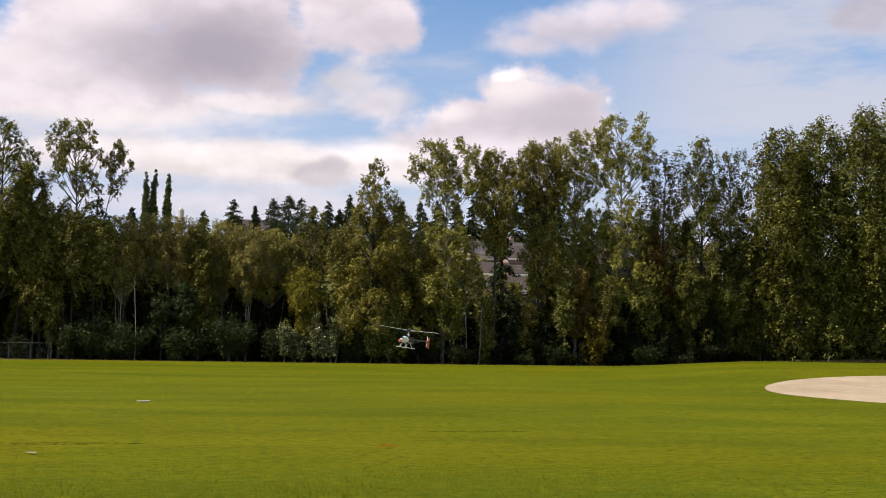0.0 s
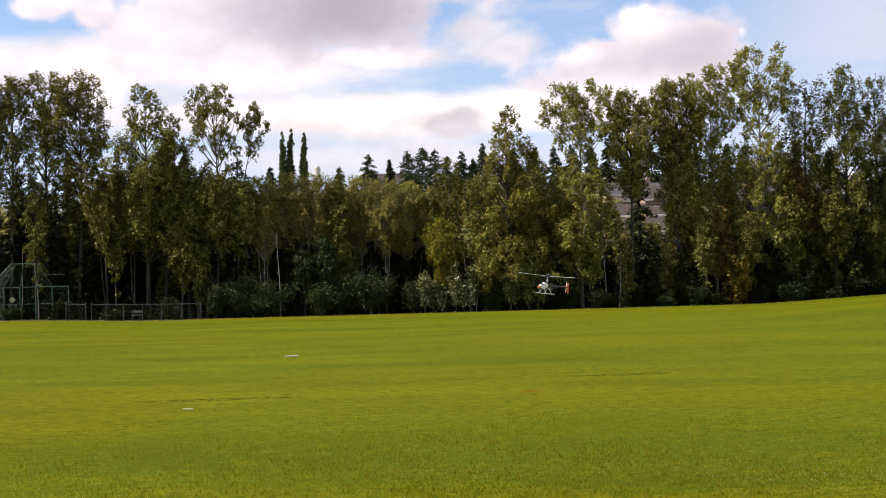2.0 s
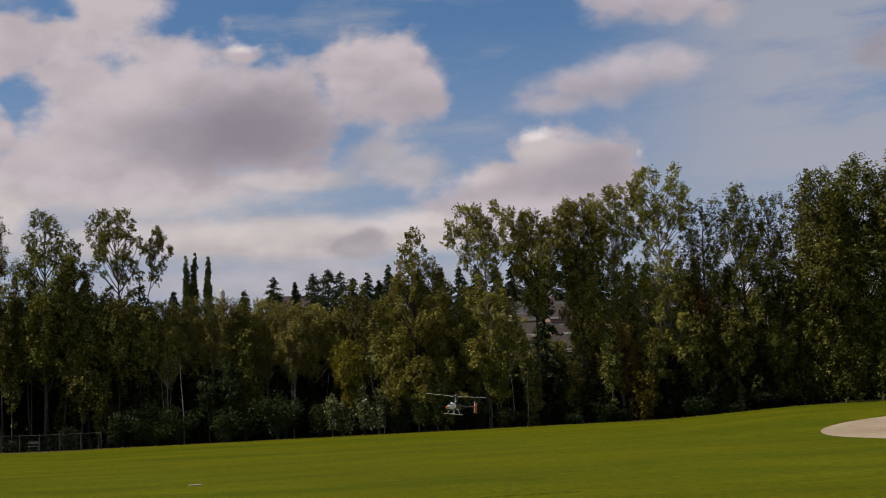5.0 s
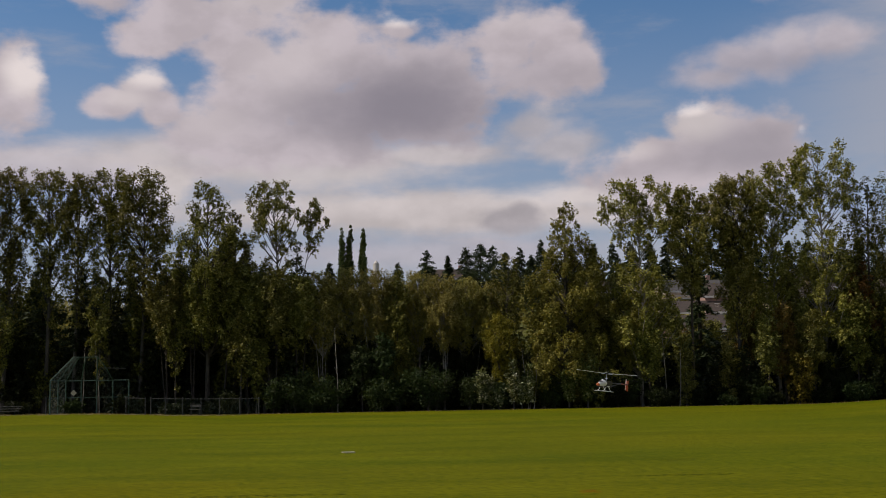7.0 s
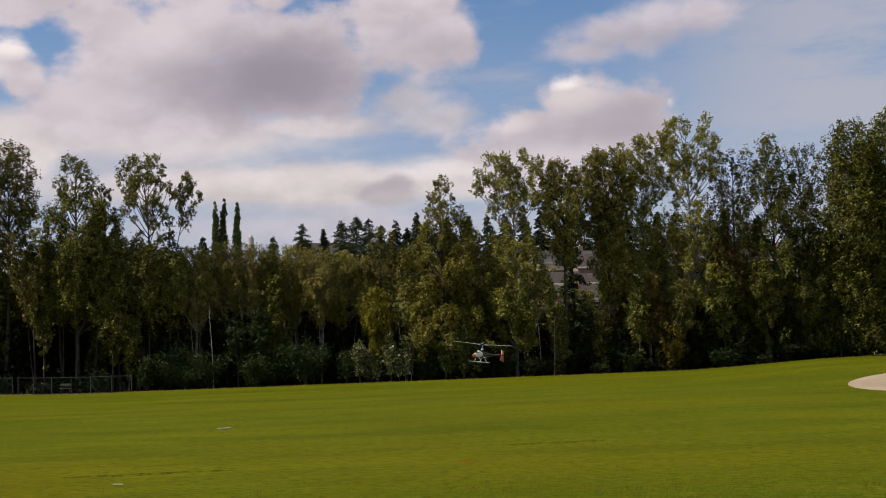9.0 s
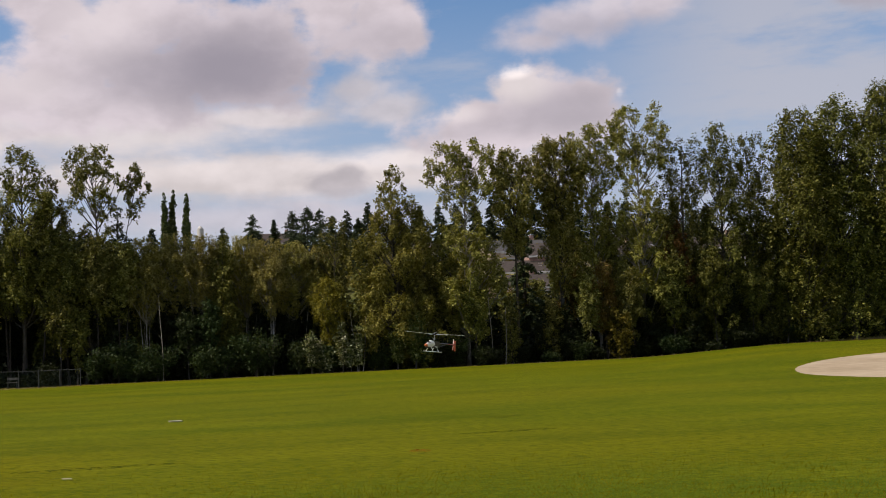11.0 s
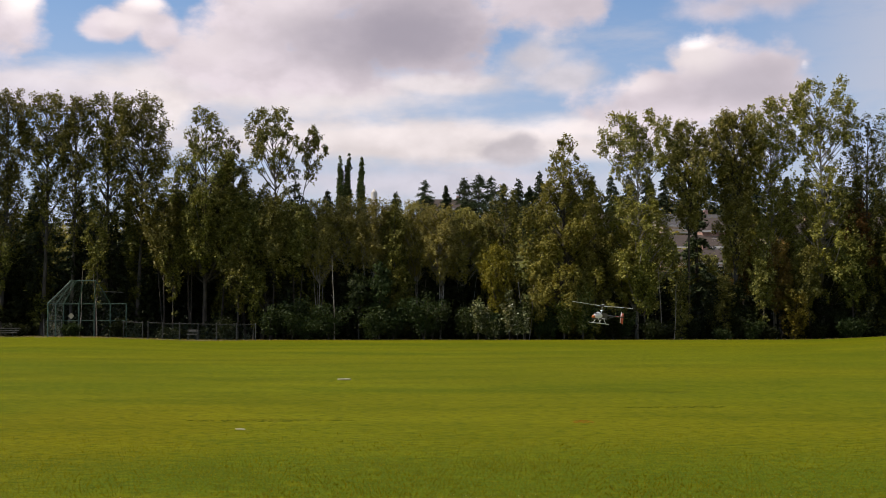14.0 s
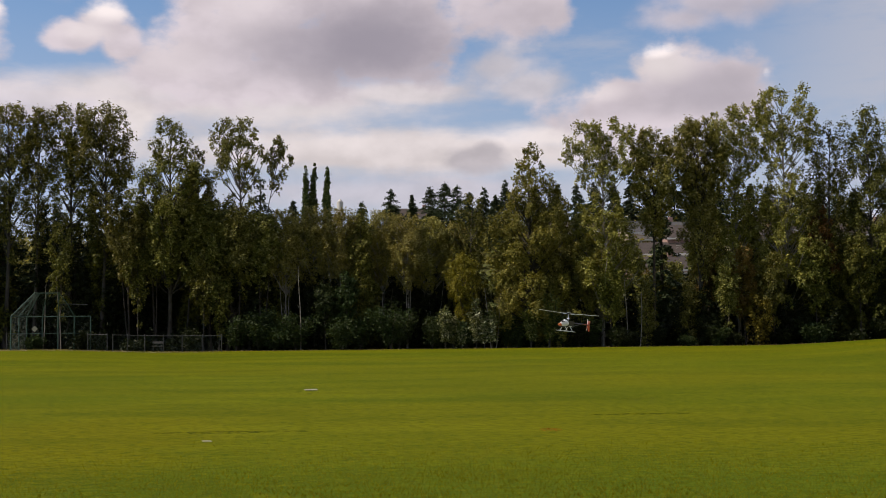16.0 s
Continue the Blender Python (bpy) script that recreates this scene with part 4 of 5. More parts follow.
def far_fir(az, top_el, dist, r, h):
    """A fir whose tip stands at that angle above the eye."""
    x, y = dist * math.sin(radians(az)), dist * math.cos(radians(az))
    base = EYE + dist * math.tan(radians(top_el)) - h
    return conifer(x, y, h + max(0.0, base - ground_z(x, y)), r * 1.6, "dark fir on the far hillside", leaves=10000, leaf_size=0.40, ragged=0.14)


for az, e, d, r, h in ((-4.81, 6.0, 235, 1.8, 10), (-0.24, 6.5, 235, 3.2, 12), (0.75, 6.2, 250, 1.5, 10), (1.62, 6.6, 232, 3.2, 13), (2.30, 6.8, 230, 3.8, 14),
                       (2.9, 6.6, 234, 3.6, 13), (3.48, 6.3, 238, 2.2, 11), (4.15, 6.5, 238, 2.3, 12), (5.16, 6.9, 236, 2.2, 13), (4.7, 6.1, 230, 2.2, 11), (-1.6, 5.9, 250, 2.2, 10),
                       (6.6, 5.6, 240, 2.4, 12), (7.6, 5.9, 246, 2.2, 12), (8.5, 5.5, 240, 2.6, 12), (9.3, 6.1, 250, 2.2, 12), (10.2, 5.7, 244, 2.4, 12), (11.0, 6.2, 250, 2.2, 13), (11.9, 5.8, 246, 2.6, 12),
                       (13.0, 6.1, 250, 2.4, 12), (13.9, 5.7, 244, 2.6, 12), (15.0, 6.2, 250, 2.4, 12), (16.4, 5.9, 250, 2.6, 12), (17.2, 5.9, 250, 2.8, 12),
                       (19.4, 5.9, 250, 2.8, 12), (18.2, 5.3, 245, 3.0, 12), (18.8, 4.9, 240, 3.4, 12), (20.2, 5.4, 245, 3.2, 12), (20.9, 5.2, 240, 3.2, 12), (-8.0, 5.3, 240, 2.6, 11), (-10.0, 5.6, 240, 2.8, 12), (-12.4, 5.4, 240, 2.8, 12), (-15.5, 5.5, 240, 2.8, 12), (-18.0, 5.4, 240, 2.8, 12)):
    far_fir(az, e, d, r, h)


def far_woods():
    """Bushes and low trees over the hillside, too many and far to count."""
    rng = np.random.default_rng(21)
    n = 620
    x, y = rng.uniform(-150, 210, n), rng.uniform(150, 300, n)
    keep = ~((x / y > 0.19) & (x / y < 0.34) & (y < 180))
    x, y = x[keep], y[keep]
    r = rng.uniform(1.6, 3.4, len(x))
    pick = np.repeat(np.arange(len(x)), 260)
    way = rng.normal(size=(len(pick), 3))
    way /= np.linalg.norm(way, axis=1)[:, None]
    pos = np.stack([x, y, height(x, y) + r * 0.7], 1)[pick] + way * (r[pick] * rng.uniform(0.5, 1.1, len(pick)))[:, None]
    me = mesh_of("far_woods", *leaf_tris(rng, pos, 0.7), M["alder"])
    me.materials.append(M["maple"])
    tagged(new("far_woods", me), "mixed low woods covering the far hillside", "woods", kind="stuff")


far_woods()


for hx, hy, hh, hr, leaf in ((32.6, 165, 7.6, 1.2, "dark_maple"), (36.6, 168, 7.4, 1.0, "olive"), (41.4, 168, 7.8, 1.1, "dark_maple"), (34.4, 163, 4.6, 1.3, "rust_green"), (35.6, 166, 6.4, 0.8, "dark_maple"), (38.4, 167, 5.4, 1.2, "olive"), (45.8, 176, 7.0, 1.2, "olive"), (50.6, 174, 8.0, 1.3, "dark_maple")):
    tree(hx, hy, hh, hr, "full", leaf, "small leafy tree on the slope below the houses", group="trees on the slope", leaves=5200, leaf_size=0.26, lobes=36, lobe_r=0.6, trunk_r=0.12, wood="dark_bark")


def house(x, y, turn, w, d, h, wall, roof, label, base=None):
    z = ground_z(x, y) if base is None else base
    top = thing("house", pose(x, y, z, 0, 0, turn), label, "house", "houses on the hillside")
    body = bmesh.new()
    bmesh.ops.create_cube(body, size=1.0, matrix=Matrix.Translation((0, 0, h / 2 - 1.0)) @ Matrix.Diagonal((w, d, h + 2.0, 1)))
    part("wall", body, M[wall], top)
    rise, over = d * 0.26, 0.5
    for s in (-1, 1):
        slope = math.atan2(rise, d / 2)
        length = math.hypot(rise, d / 2) + over
        m = Matrix.Translation((0, s * (d / 4 + over * 0.35), h + rise / 2 - over * 0.15)) @ Euler((-s * slope, 0, 0)).to_matrix().to_4x4()
        part("roof", block(w + 2 * over, length, 0.18, m=m), M[roof], top)
    for s in (-1, 1):
        gable = bmesh.new()
        vs = [gable.verts.new(v) for v in ((s * (w / 2 - 0.06), -d / 2, h), (s * (w / 2 - 0.06), d / 2, h), (s * (w / 2 - 0.06), 0, h + rise),
                                           (s * (w / 2 - 0.2), -d / 2, h), (s * (w / 2 - 0.2), d / 2, h), (s * (w / 2 - 0.2), 0, h + rise))]
        for f in ((0, 1, 2), (5, 4, 3), (0, 3, 4, 1), (1, 4, 5, 2), (2, 5, 3, 0)):
            gable.faces.new([vs[i] for i in f])
        part("gable", gable, M[wall], top)
    for k in range(max(2, int(w // 3))):
        for level in range(max(1, int(h // 2.7))):
            wx = -w / 2 + (k + 0.5) * w / max(2, int(w // 3))
            wz = 1.5 + level * 2.7
            win = part("window", block(1.5, 0.10, 1.3, (wx, -d / 2 - 0.03, wz), 0.01), M["siding_white"], top, "white window frame")
            part("pane", block(1.28, 0.06, 1.08, (wx, -d / 2 - 0.065, wz)), M["glass"], win, "dark glass pane")
    part("deck", block(w * 0.8, 1.8, 0.22, (0, -d / 2 - 0.95, min(2.7, h * 0.55)), 0.02), M["siding_white"], top, "pale timber deck")
    for k in range(4):
        part("deck_post", block(0.16, 0.16, min(2.7, h * 0.55) + 1.0, (-w * 0.36 + k * w * 0.24, -d / 2 - 1.75, (min(2.7, h * 0.55) - 1.0) / 2), 0.01), M["siding_white"], top)
    for k in range(2):
        part("railing", block(w * 0.8, 0.06, 0.08, (0, -d / 2 - 1.80, min(2.7, h * 0.55) + 0.55 + 0.45 * k), 0.01), M["siding_white"], top, "white deck railing")
    part("fascia", block(w + 1.1, 0.12, 0.3, (0, -d / 2 - 0.62, h - 0.30), 0.01), M["siding_white"], top, "white eaves board")
    part("chimney", block(0.7, 0.7, 1.6, (w * 0.25, 0.6, h + rise + 0.2), 0.02), M["siding_rose"], top, "brick chimney")
    return top


house(47.5, 222, 8, 13, 8, 3.6, "siding_tan", "roof_grey", "low tan house with a grey roof above the trees")
house(38.6, 180, 4, 9, 7, 2.8, "siding_rose", "roof_brown", "low brick house with a pale deck on the hillside")
house(43.0, 197, -5, 10, 7, 3.0, "siding_grey", "roof_brown", "grey house with a white deck above the brick one")
house(50.5, 200, -6, 12, 8, 5.2, "siding_rose", "roof_brown", "two-storey brick house half hidden by trees")
house(58.5, 196, 10, 11, 8, 5.2, "siding_tan", "roof_brown", "tan two-storey house with a brown roof")
house(72.5, 228, 40, 11, 8, 3.6, "siding_tan", "roof_brown", "tan house with a brown roof on the hillside")
house(79.0, 205, -10, 12, 8, 5.0, "siding_tan", "roof_brown", "tan house with a brown roof on the hillside")
house(86.0, 185, -14, 12, 8, 5.0, "siding_white", "roof_grey", "white house glimpsed through the trees")
house(104.0, 190, -20, 12, 8, 5.0, "siding_white", "roof_brown", "white house glimpsed through the trees")
house(3.4, 262, 5, 11, 8, 3.4, "siding_tan", "roof_brown", "low tan house on the hilltop among firs", 21.5)
house(34.0, 236, 0, 9, 7, 2.8, "siding_tan", "roof_brown", "small tan house on the hillside among trees")


def water_tower(x, y, z, top_z):
    ob = thing("water_tower", pose(x, y, z), "white water tower on the horizon", "water tower")
    tank = bmesh.new()
    bmesh.ops.create_cone(tank, cap_ends=True, segments=28, radius1=1.25, radius2=1.25, depth=9, matrix=Matrix.Translation((0, 0, top_z - z - 5)))
    bmesh.ops.bevel(tank, geom=[e for e in tank.edges if abs(e.verts[0].co.z - e.verts[1].co.z) < 0.01], offset=0.3, segments=3, affect="EDGES")
    part("tank", tank, M["siding_white"], ob)
    part("column", rod((0, 0, 0), (0, 0, top_z - z - 9.4), 0.8, 0.8, 20), M["siding_white"], ob)
    part("cap", rod((0, 0, top_z - z - 0.55), (0, 0, top_z - z + 0.4), 1.0, 0.3, 24), M["siding_white"], ob)


water_tower(-22.0, 480, ground_z(-22.0, 480), 51.8)


# ------------------------------------------------------------ fence, backstop, bleachers
def wire_net(a, b, c, d, pitch=0.16, r=0.004):
    """Diamond wire net filling the quad a b c d (bottom left, bottom right, top right, top left)."""
    a, b, c, d = (np.array(v, float) for v in (a, b, c, d))
    w, h = np.linalg.norm(b - a), np.linalg.norm(d - a)
    pieces = []

    def at(u, v):
        return (a * (1 - u) + b * u) * (1 - v) + (d * (1 - u) + c * u) * v

    for sign in (1, -1):
        for off in np.arange(-h, w + h, pitch):
            # wires at 45 degrees in the panel's own plane
            lo, hi = (max(0.0, -off), min(h, w - off)) if sign > 0 else (max(0.0, off - w), min(h, off))
            if hi - lo > 0.02:
                p = [at(np.clip((off + sign * s) / w, 0, 1), s / h) for s in (lo, hi)]
                pieces.append(tube(np.array(p), np.array([r, r]), 3))
    return joined(pieces)


def fence(posts, h, label):
    (x0, y0), top = posts[0], None
    ob = thing("chain_link_fence", pose(x0, y0, ground_z(x0, y0)), label, "fence", "low fences by the diamond")
    local = [(x - x0, y - y0, ground_z(x, y) - ground_z(x0, y0)) for x, y in posts]
    for x, y, z in local:
        p = part("post", rod((x, y, z - 0.05), (x, y, z + h), 0.035), M["steel"], ob)
        cap = bmesh.new()
        bmesh.ops.create_uvsphere(cap, u_segments=8, v_segments=5, radius=0.045, matrix=Matrix.Translation((x, y, z + h)))
        part("post_cap", cap, M["steel"], p)
    for (xa, ya, za), (xb, yb, zb) in zip(local, local[1:]):
        part("rail", rod((xa, ya, za + h - 0.04), (xb, yb, zb + h - 0.04), 0.022), M["steel"], ob)
        hang("wire_net", mesh_of("wire_net", *wire_net((xa, ya, za + 0.03), (xb, yb, zb + 0.03), (xb, yb, zb + h - 0.06), (xa, ya, za + h - 0.06)), M["wire"]), ob)
    return ob


FENCE_Y = 89.6
fence([(x, FENCE_Y) for x in (-12.75, -14.15, -15.6, -16.95, -18.3, -19.55, -20.6)], 1.22, "low galvanised chain-link fence before the dark thicket")
fence([(-21.0, FENCE_Y), (-22.6, 90.4)], 1.22, "short chain-link fence joining the tall backstop")
fence([(-28.2, 89.6), (-27.5, 91.6)], 1.22, "short chain-link fence joining the tall backstop")


def backstop():
    gz = ground_z(-25, 91)
    ob = thing("backstop", pose(-25, 91, gz), "tall green hooded chain-link backstop of a ball diamond", "backstop")
    foot = {"a": (-2.45, -2.9), "b": (-2.5, -0.9), "c": (-2.5, 1.0), "d": (-1.35, 1.0), "e": (-0.2, 1.0), "f": (1.0, 1.0), "g": (2.2, 1.0)}
    up, peak = 2.45, 4.15
    hood = {"a": (-0.95, -2.3), "b": (-1.05, -1.3), "c": (-1.1, -0.6), "d": (-0.6, -0.6), "e": (0.3, -0.6), "f": (0.8, -0.2)}
    for key, (x, y) in foot.items():
        part("post", rod((x, y, -0.05), (x, y, up), 0.045), M["green_steel"], ob)
    for key, (x, y) in hood.items():
        z = peak if key != "f" else 3.35
        part("hood_arm", rod((*foot[key], up), (x, y, z), 0.04), M["green_steel"], ob)
    keys = list(foot)
    for p, q in zip(keys, keys[1:]):
        (xa, ya), (xb, yb) = foot[p], foot[q]
        part("rail", rod((xa, ya, up), (xb, yb, up), 0.03), M["green_steel"], ob)
        part("rail", rod((xa, ya, 1.2), (xb, yb, 1.2), 0.022), M["green_steel"], ob)
        hang("wire_net", mesh_of("wire_net", *wire_net((xa, ya, 0.02), (xb, yb, 0.02), (xb, yb, up), (xa, ya, up)), M["wire"]), ob)
        if p in hood and q in hood:
            za, zb = (3.35 if p == "f" else peak), (3.35 if q == "f" else peak)
            part("hood_rail", rod((*hood[p], za), (*hood[q], zb), 0.03), M["green_steel"], ob)
            hang("hood_net", mesh_of("hood_net", *wire_net((xa, ya, up), (xb, yb, up), (*hood[q], zb), (*hood[p], za)), M["wire"]), ob)
    part("hood_rail", rod((0.5, -0.1, 3.35), (2.1, 0.4, 3.30), 0.03), M["steel"], ob, "pale galvanised rail")
    part("sign", block(0.34, 0.02, 0.34, (0, 0, 0), 0.004, pose(-1.9, 0.93, 1.55, 0, 45, 0)), M["canvas"], ob, "small pale diamond-shaped sign")


backstop()


def bleachers(x, y):
    ob = thing("bleachers", pose(x, y, ground_z(x, y), 0, 0, 6), "low grey plank bleachers beside the backstop", "bleachers")
    for k in range(3):
        part("plank", block(3.6, 0.28, 0.05, (0, 0.55 * k, 0.28 + 0.16 * k), 0.01), M["plank"], ob)
    for sx in (-1.5, 0.0, 1.5):
        frame_bm = rod((sx, -0.1, 0), (sx, 0.0, 0.26), 0.025)
        rod((sx, 1.2, 0), (sx, 1.1, 0.57), 0.025, bm=frame_bm)
        rod((sx, -0.05, 0.22), (sx, 1.15, 0.54), 0.025, bm=frame_bm)
        part("support", frame_bm, M["steel"], ob)


bleachers(-32.2, 90.2)


def bench(x, y):
    ob = thing("bench", pose(x, y, ground_z(x, y)), "small grey bench behind the low fence", "bench")
    part("seat", block(0.75, 0.25, 0.05, (0, 0, 0.42), 0.01), M["plank"], ob)
    part("backrest", block(0.75, 0.04, 0.16, (0, 0.14, 0.68), 0.01), M["plank"], ob)
    for sx in (-0.3, 0.3):
        part("leg", block(0.05, 0.22, 0.40, (sx, 0, 0.20), 0.005), M["steel"], ob)
        part("back_post", block(0.04, 0.04, 0.36, (sx, 0.12, 0.62), 0.004), M["steel"], ob)


bench(-17.5, 90.2)

# ------------------------------------------------------------ marks and small things in the grass
draped("bare_patch", -0.73, 8.74, 0.54, 0.25, M["mud"], "worn patch of bare dark soil in the grass", "bare patch", 0.012, 8, 60, 0.06, 0.0, 3)
draped("paint_ring", -0.71, 8.74, 0.74, 0.40, M["paint_orange"], "sprayed orange ring round a bare patch of grass", "paint mark", 0.016, 4, 90, 0.10, 0.74, 4)
draped("bare_patch", 2.13, 9.02, 0.18, 0.14, M["straw"], "small worn patch of dry grass", "bare patch", 0.012, 6, 40, 0.15, 0.0, 5)
draped("paint_ring", 2.13, 9.02, 0.34, 0.25, M["paint_faded"], "small sprayed orange ring in the grass", "paint mark", 0.016, 4, 60, 0.10, 0.45, 6)
draped("paint_mark", 2.43, 19.4, 0.20, 0.22, M["paint_faded"], "small sprayed orange spot in the grass", "paint mark", 0.014, 5, 40, 0.12, 0.3, 8)
draped("rut", -2.6, 19.7, 1.7, 0.16, M["turf"], "thin dark rut worn in the turf", "rut", 0.010, 5, 60, 0.25, 0.0, 9)
draped("rut", 4.6, 22.5, 1.2, 0.16, M["turf"], "thin dark rut worn in the turf", "rut", 0.010, 5, 60, 0.25, 0.0, 10)
draped("dry_patch", 3.55, 7.25, 0.75, 0.30, M["straw"], "patch of dry yellowed grass", "dry patch", 0.012, 8, 60, 0.2, 0.0, 11)
base_plate = thing("base_plate", pose(-2.29, 32.7, 0.0, 0, 0, 12), "white square base lying in the grass", "base")
part("pad", block(0.34, 0.34, 0.025, (0, 0, 0.0125), 0.01), M["canvas"], base_plate)
pale_scrap = thing("paper_scrap", pose(-2.77, 17.95, 0.0, 0, 0, 20), "pale scrap lying in the grass", "litter")
part("sheet", block(0.14, 0.09, 0.006, (0, 0, 0.02), 0.004, pose(0, 0, 0.01, 4, 3, 0)), M["canvas"], pale_scrap)


def grass():
    """Single blades where the camera stands near enough to tell them."""
    rng = np.random.default_rng(31)
    n = 150000
    y = 5.4 + 16 * rng.uniform(0, 1, n) ** 1.6
    x = rng.normal(size=n) * 0.30 * y + 0.8
    patch = np.sin(x * 2.1 + 3) * np.sin(y * 1.7) + np.sin(x * 5.3 + y * 3.1) * 0.6
    far = rng.uniform(0, 1, n) < smooth(-y, -20, -9) * smooth(y, 5.4, 6.8)
    keep = far & ((((x + 0.76) / 0.52) ** 2 + ((y - 8.74) / 0.28) ** 2 > 1) | (rng.uniform(0, 1, n) < 0.35))
    keep &= ((((x + 0.76) / 0.68) ** 2 + ((y - 8.74) / 0.44) ** 2 > 1) & (((x - 2.13) / 0.26) ** 2 + ((y - 9.02) / 0.27) ** 2 > 1)) | (rng.uniform(0, 1, n) < 0.45)
    x, y, patch = x[keep], y[keep], patch[keep]
    n = len(x)
    h = rng.uniform(0.010, 0.026, n) * (1 + 0.25 * patch)
    a = rng.uniform(0, 2 * np.pi, n)
    lean = rng.normal(size=(n, 2)) * 0.013
    w = rng.uniform(0.003, 0.0065, n)
    root = np.stack([x, y, height(x, y)], 1)
    side = np.stack([np.cos(a) * w, np.sin(a) * w, np.zeros(n)], 1)
    tip = root + np.stack([lean[:, 0], lean[:, 1], h], 1)
    verts = np.stack([root - side, root + side, tip], 1).reshape(-1, 3)
    me = mesh_of("grass_blades", verts, np.arange(3 * n).reshape(-1, 3), M["clover_leaf"])
    tagged(new("grass_blades", me), "short mown grass blades of the sports field", "grass", kind="stuff")


def clover():
    rng = np.random.default_rng(33)
    n = 8000
    y = 6.6 + 4.6 * rng.uniform(0, 1, n) ** 2.6
    x = rng.uniform(-0.30, 0.60, n) * y
    keep = np.sin(x * 1.9 + 1) + np.sin(y * 2.3 + x) + rng.normal(size=n) * 0.7 > 0.5
    x, y = x[keep], y[keep]
    pieces = []
    for px, py in zip(x, y):
        r = rng.uniform(0.0028, 0.0062)
        z = ground_z(px, py) + rng.uniform(0.03, 0.05)
        v = np.array([[r, 0, 0], [0, r, 0], [-r, 0, 0], [0, -r, 0], [0, 0, r * 1.1], [0, 0, -r]]) + np.array([px, py, z])
        pieces.append((v, np.array([[0, 1, 4], [1, 2, 4], [2, 3, 4], [3, 0, 4], [1, 0, 5], [2, 1, 5], [3, 2, 5], [0, 3, 5]])))
    tagged(new("clover_flowers", mesh_of("clover_flowers", *joined(pieces), M["clover"])), "small white clover flowers scattered in the grass", "flowers", kind="stuff")


def verge():
    """Dry uncut grass along the foot of the thicket."""
    rng = np.random.default_rng(35)
    n = 16000
    x = rng.uniform(-48, 72, n)
    y = 90.3 + rng.uniform(0, 0.7, n)
    thick = 0.10 + smooth(-x, 6, 14) * 0.15 + smooth(x, 40, 50) * 0.85
    keep = rng.uniform(0, 1, n) < thick
    x, y = x[keep], y[keep]
    n = len(x)
    h = rng.uniform(0.03, 0.10, n) * (1 + 2.6 * smooth(x, 40, 52))
    lean = rng.normal(size=(n, 2)) * 0.05
    w = rng.uniform(0.015, 0.035, n)
    root = np.stack([x, y, height(x, y)], 1)
    side = np.stack([w, np.zeros(n), np.zeros(n)], 1)
    tip = root + np.stack([lean[:, 0], lean[:, 1], h], 1)
    verts = np.stack([root - side, root + side, tip], 1).reshape(-1, 3)
    me = mesh_of("dry_verge_grass", verts, np.arange(3 * n).reshape(-1, 3), M["dry_blade"])
    tagged(new("dry_verge_grass", me), "dry pale uncut grass along the foot of the thicket", "grass", kind="stuff")


grass()
clover()
verge()


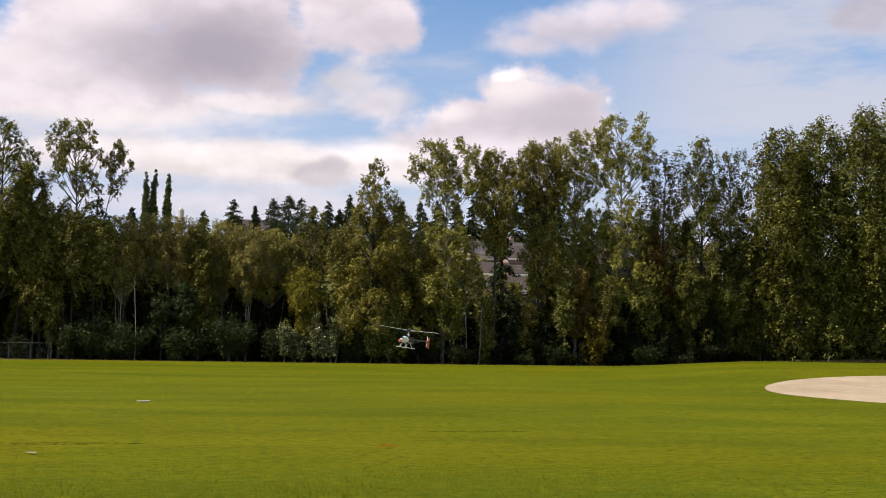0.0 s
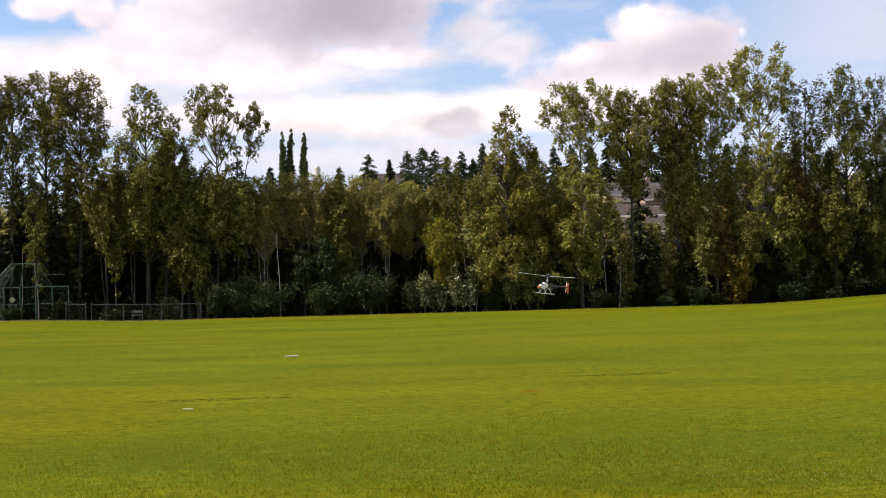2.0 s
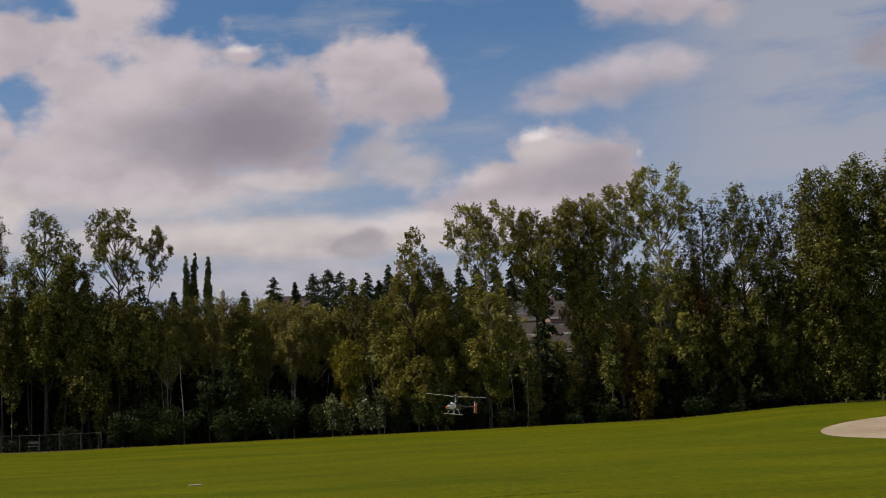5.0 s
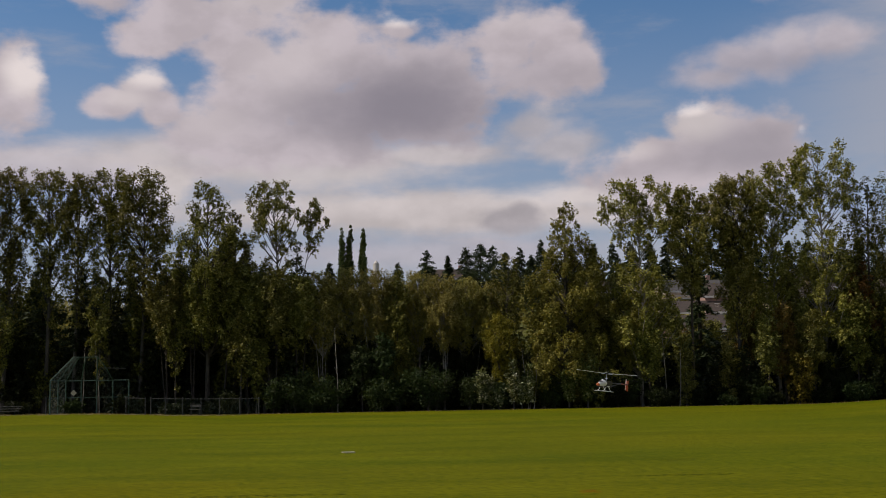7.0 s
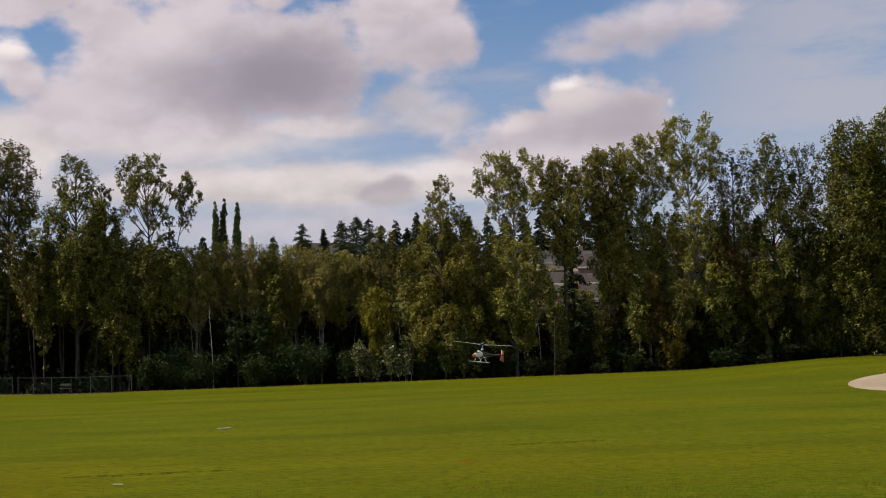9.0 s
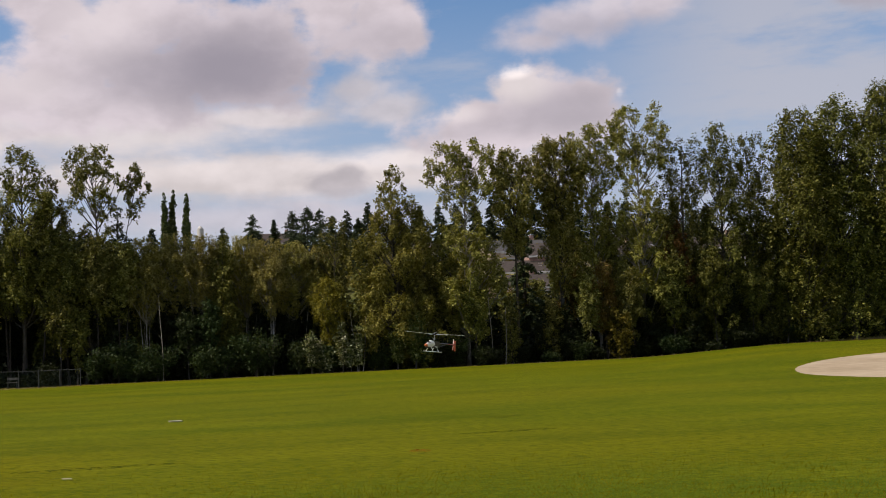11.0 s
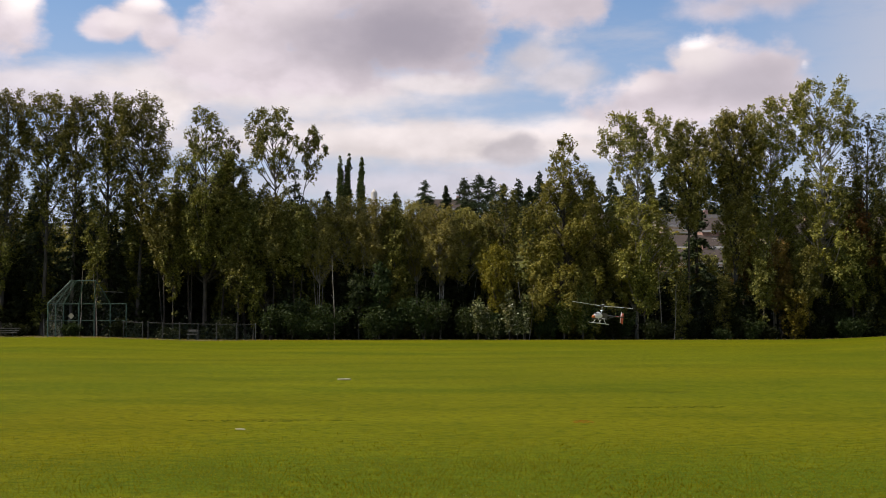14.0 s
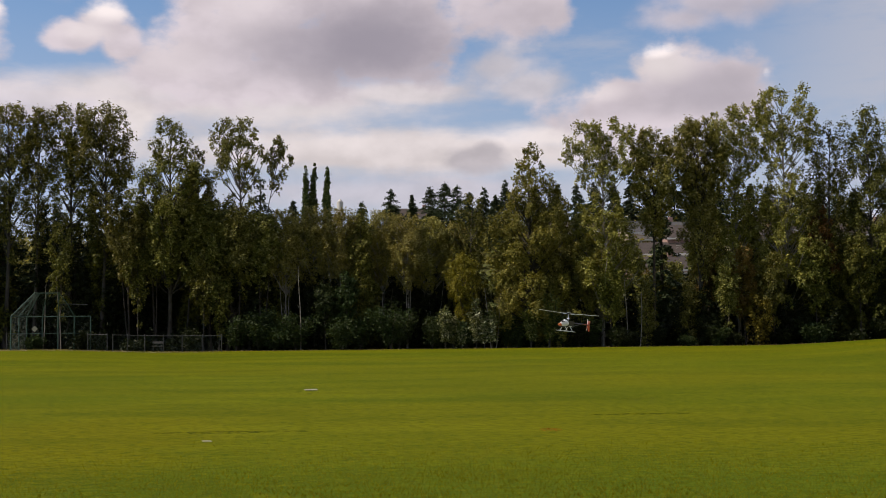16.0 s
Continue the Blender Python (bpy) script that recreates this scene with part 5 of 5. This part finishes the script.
# ------------------------------------------------------------ the model helicopter in the air
def helicopter(m):
    """Nose along -x, skids below; rotor 1.35 m across."""
    ob = thing("model_helicopter", m, "white and orange model helicopter hovering over the grass", "model helicopter")
    canopy = bmesh.new()
    bmesh.ops.create_uvsphere(canopy, u_segments=20, v_segments=12, radius=1.0)
    for v in canopy.verts:
        x, y, z = v.co
        nose = max(0.0, -x)
        v.co = Vector((x * 0.19 - 0.15, y * 0.050 * (1 - 0.35 * nose), z * 0.078 * (1 - 0.45 * nose) + 0.07 - 0.05 * nose))
    shell = part("canopy", canopy, M["white"], ob, "white canopy", smooth=True)
    tipb = bmesh.new()
    bmesh.ops.create_uvsphere(tipb, u_segments=16, v_segments=10, radius=1.0)
    for v in tipb.verts:
        x, y, z = v.co
        v.co = Vector((x * 0.065 - 0.285, y * 0.031, z * 0.037 + 0.028))
    part("nose", tipb, M["orange"], shell, "orange nose", smooth=True)
    part("windscreen", block(0.12, 0.085, 0.05, (-0.20, 0, 0.098), 0.02), M["carbon"], shell, "dark windscreen")
    part("side_frame", block(0.34, 0.05, 0.15, (0.04, 0, 0.06), 0.012), M["carbon"], ob, "black carbon frame")
    part("battery_tray", block(0.26, 0.045, 0.05, (-0.18, 0, -0.005), 0.008), M["carbon"], ob)
    part("tail_boom", rod((0.16, 0, 0.09), (0.86, 0, 0.10), 0.014, 0.012, 10), M["carbon"], ob, "black tail boom")
    for s in (-1, 1):
        part("boom_strut", rod((0.12, s * 0.03, 0.0), (0.55, s * 0.008, 0.095), 0.004), M["carbon"], ob)
    fin = bmesh.new()
    outline = ((0.78, 0.10), (0.83, 0.19), (0.89, 0.19), (0.88, 0.10), (0.89, -0.04), (0.85, -0.05))
    for s in (-0.004, 0.004):
        fin.faces.new([fin.verts.new((x, s, z)) for x, z in outline])
    fin.verts.ensure_lookup_table()
    k = len(outline)
    for i in range(k):
        j = (i + 1) % k
        fin.faces.new([fin.verts[i], fin.verts[j], fin.verts[k + j], fin.verts[k + i]])
    part("tail_fin", fin, M["red"], ob, "red vertical fin")
    plane = block(0.07, 0.20, 0.005, (0.60, 0, 0.10), 0.002)
    part("tail_plane", plane, M["red"], ob, "red tail plane")
    hub = part("tail_hub", rod((0.85, 0.012, 0.10), (0.85, 0.05, 0.10), 0.012), M["alu"], ob)
    for s in (-1, 1):
        part("tail_blade", block(0.026, 0.004, 0.11, (0.85, 0.045, 0.10 + s * 0.07), 0.001), M["white"], hub)
    part("mast", rod((0, 0, 0.12), (0, 0, 0.30), 0.007), M["alu"], ob, "bright metal mast")
    part("swashplate", rod((0, 0, 0.175), (0, 0, 0.19), 0.035, 0.03, 14), M["alu"], ob)
    head = part("rotor_head", block(0.13, 0.035, 0.03, (0, 0, 0.285), 0.006), M["carbon"], ob, "black rotor head")
    turn = pose(0, 0, 0.285, 0, 0, -52)
    for s in (-1, 1):
        part("rotor_blade", block(0.58, 0.055, 0.007, (s * 0.375, 0, 0), 0.002, turn @ pose(0, 0, 0, s * 3, -s * 2, 0)), M["blade"], head, "long pale rotor blade")
        part("blade_grip", block(0.09, 0.028, 0.022, (s * 0.085, 0, 0), 0.004, turn), M["alu"], head)
    flybar = pose(0, 0, 0.315, 0, 0, 38)
    part("flybar", rod(flybar @ Vector((-0.26, 0, 0)), flybar @ Vector((0.26, 0, 0)), 0.003), M["alu"], head)
    for s in (-1, 1):
        part("paddle", block(0.09, 0.04, 0.006, (s * 0.25, 0, 0), 0.002, flybar), M["white"], head)
        part("skid", rod((-0.26, s * 0.10, -0.10), (0.18, s * 0.10, -0.10), 0.008), M["white"], ob, "white skid tube")
        for x in (-0.14, 0.07):
            part("strut", rod((x, s * 0.10, -0.10), (x, s * 0.03, 0.0), 0.007), M["white"], ob)
    part("main_gear", rod((0.06, 0, 0.005), (0.06, 0, 0.018), 0.06, 0.06, 24), M["white"], ob, "white main gear")


helicopter(pose(3.75, 26.8, 1.62, 0, 7, 0) @ pose(0, 0, 0, 0, 0, 48))
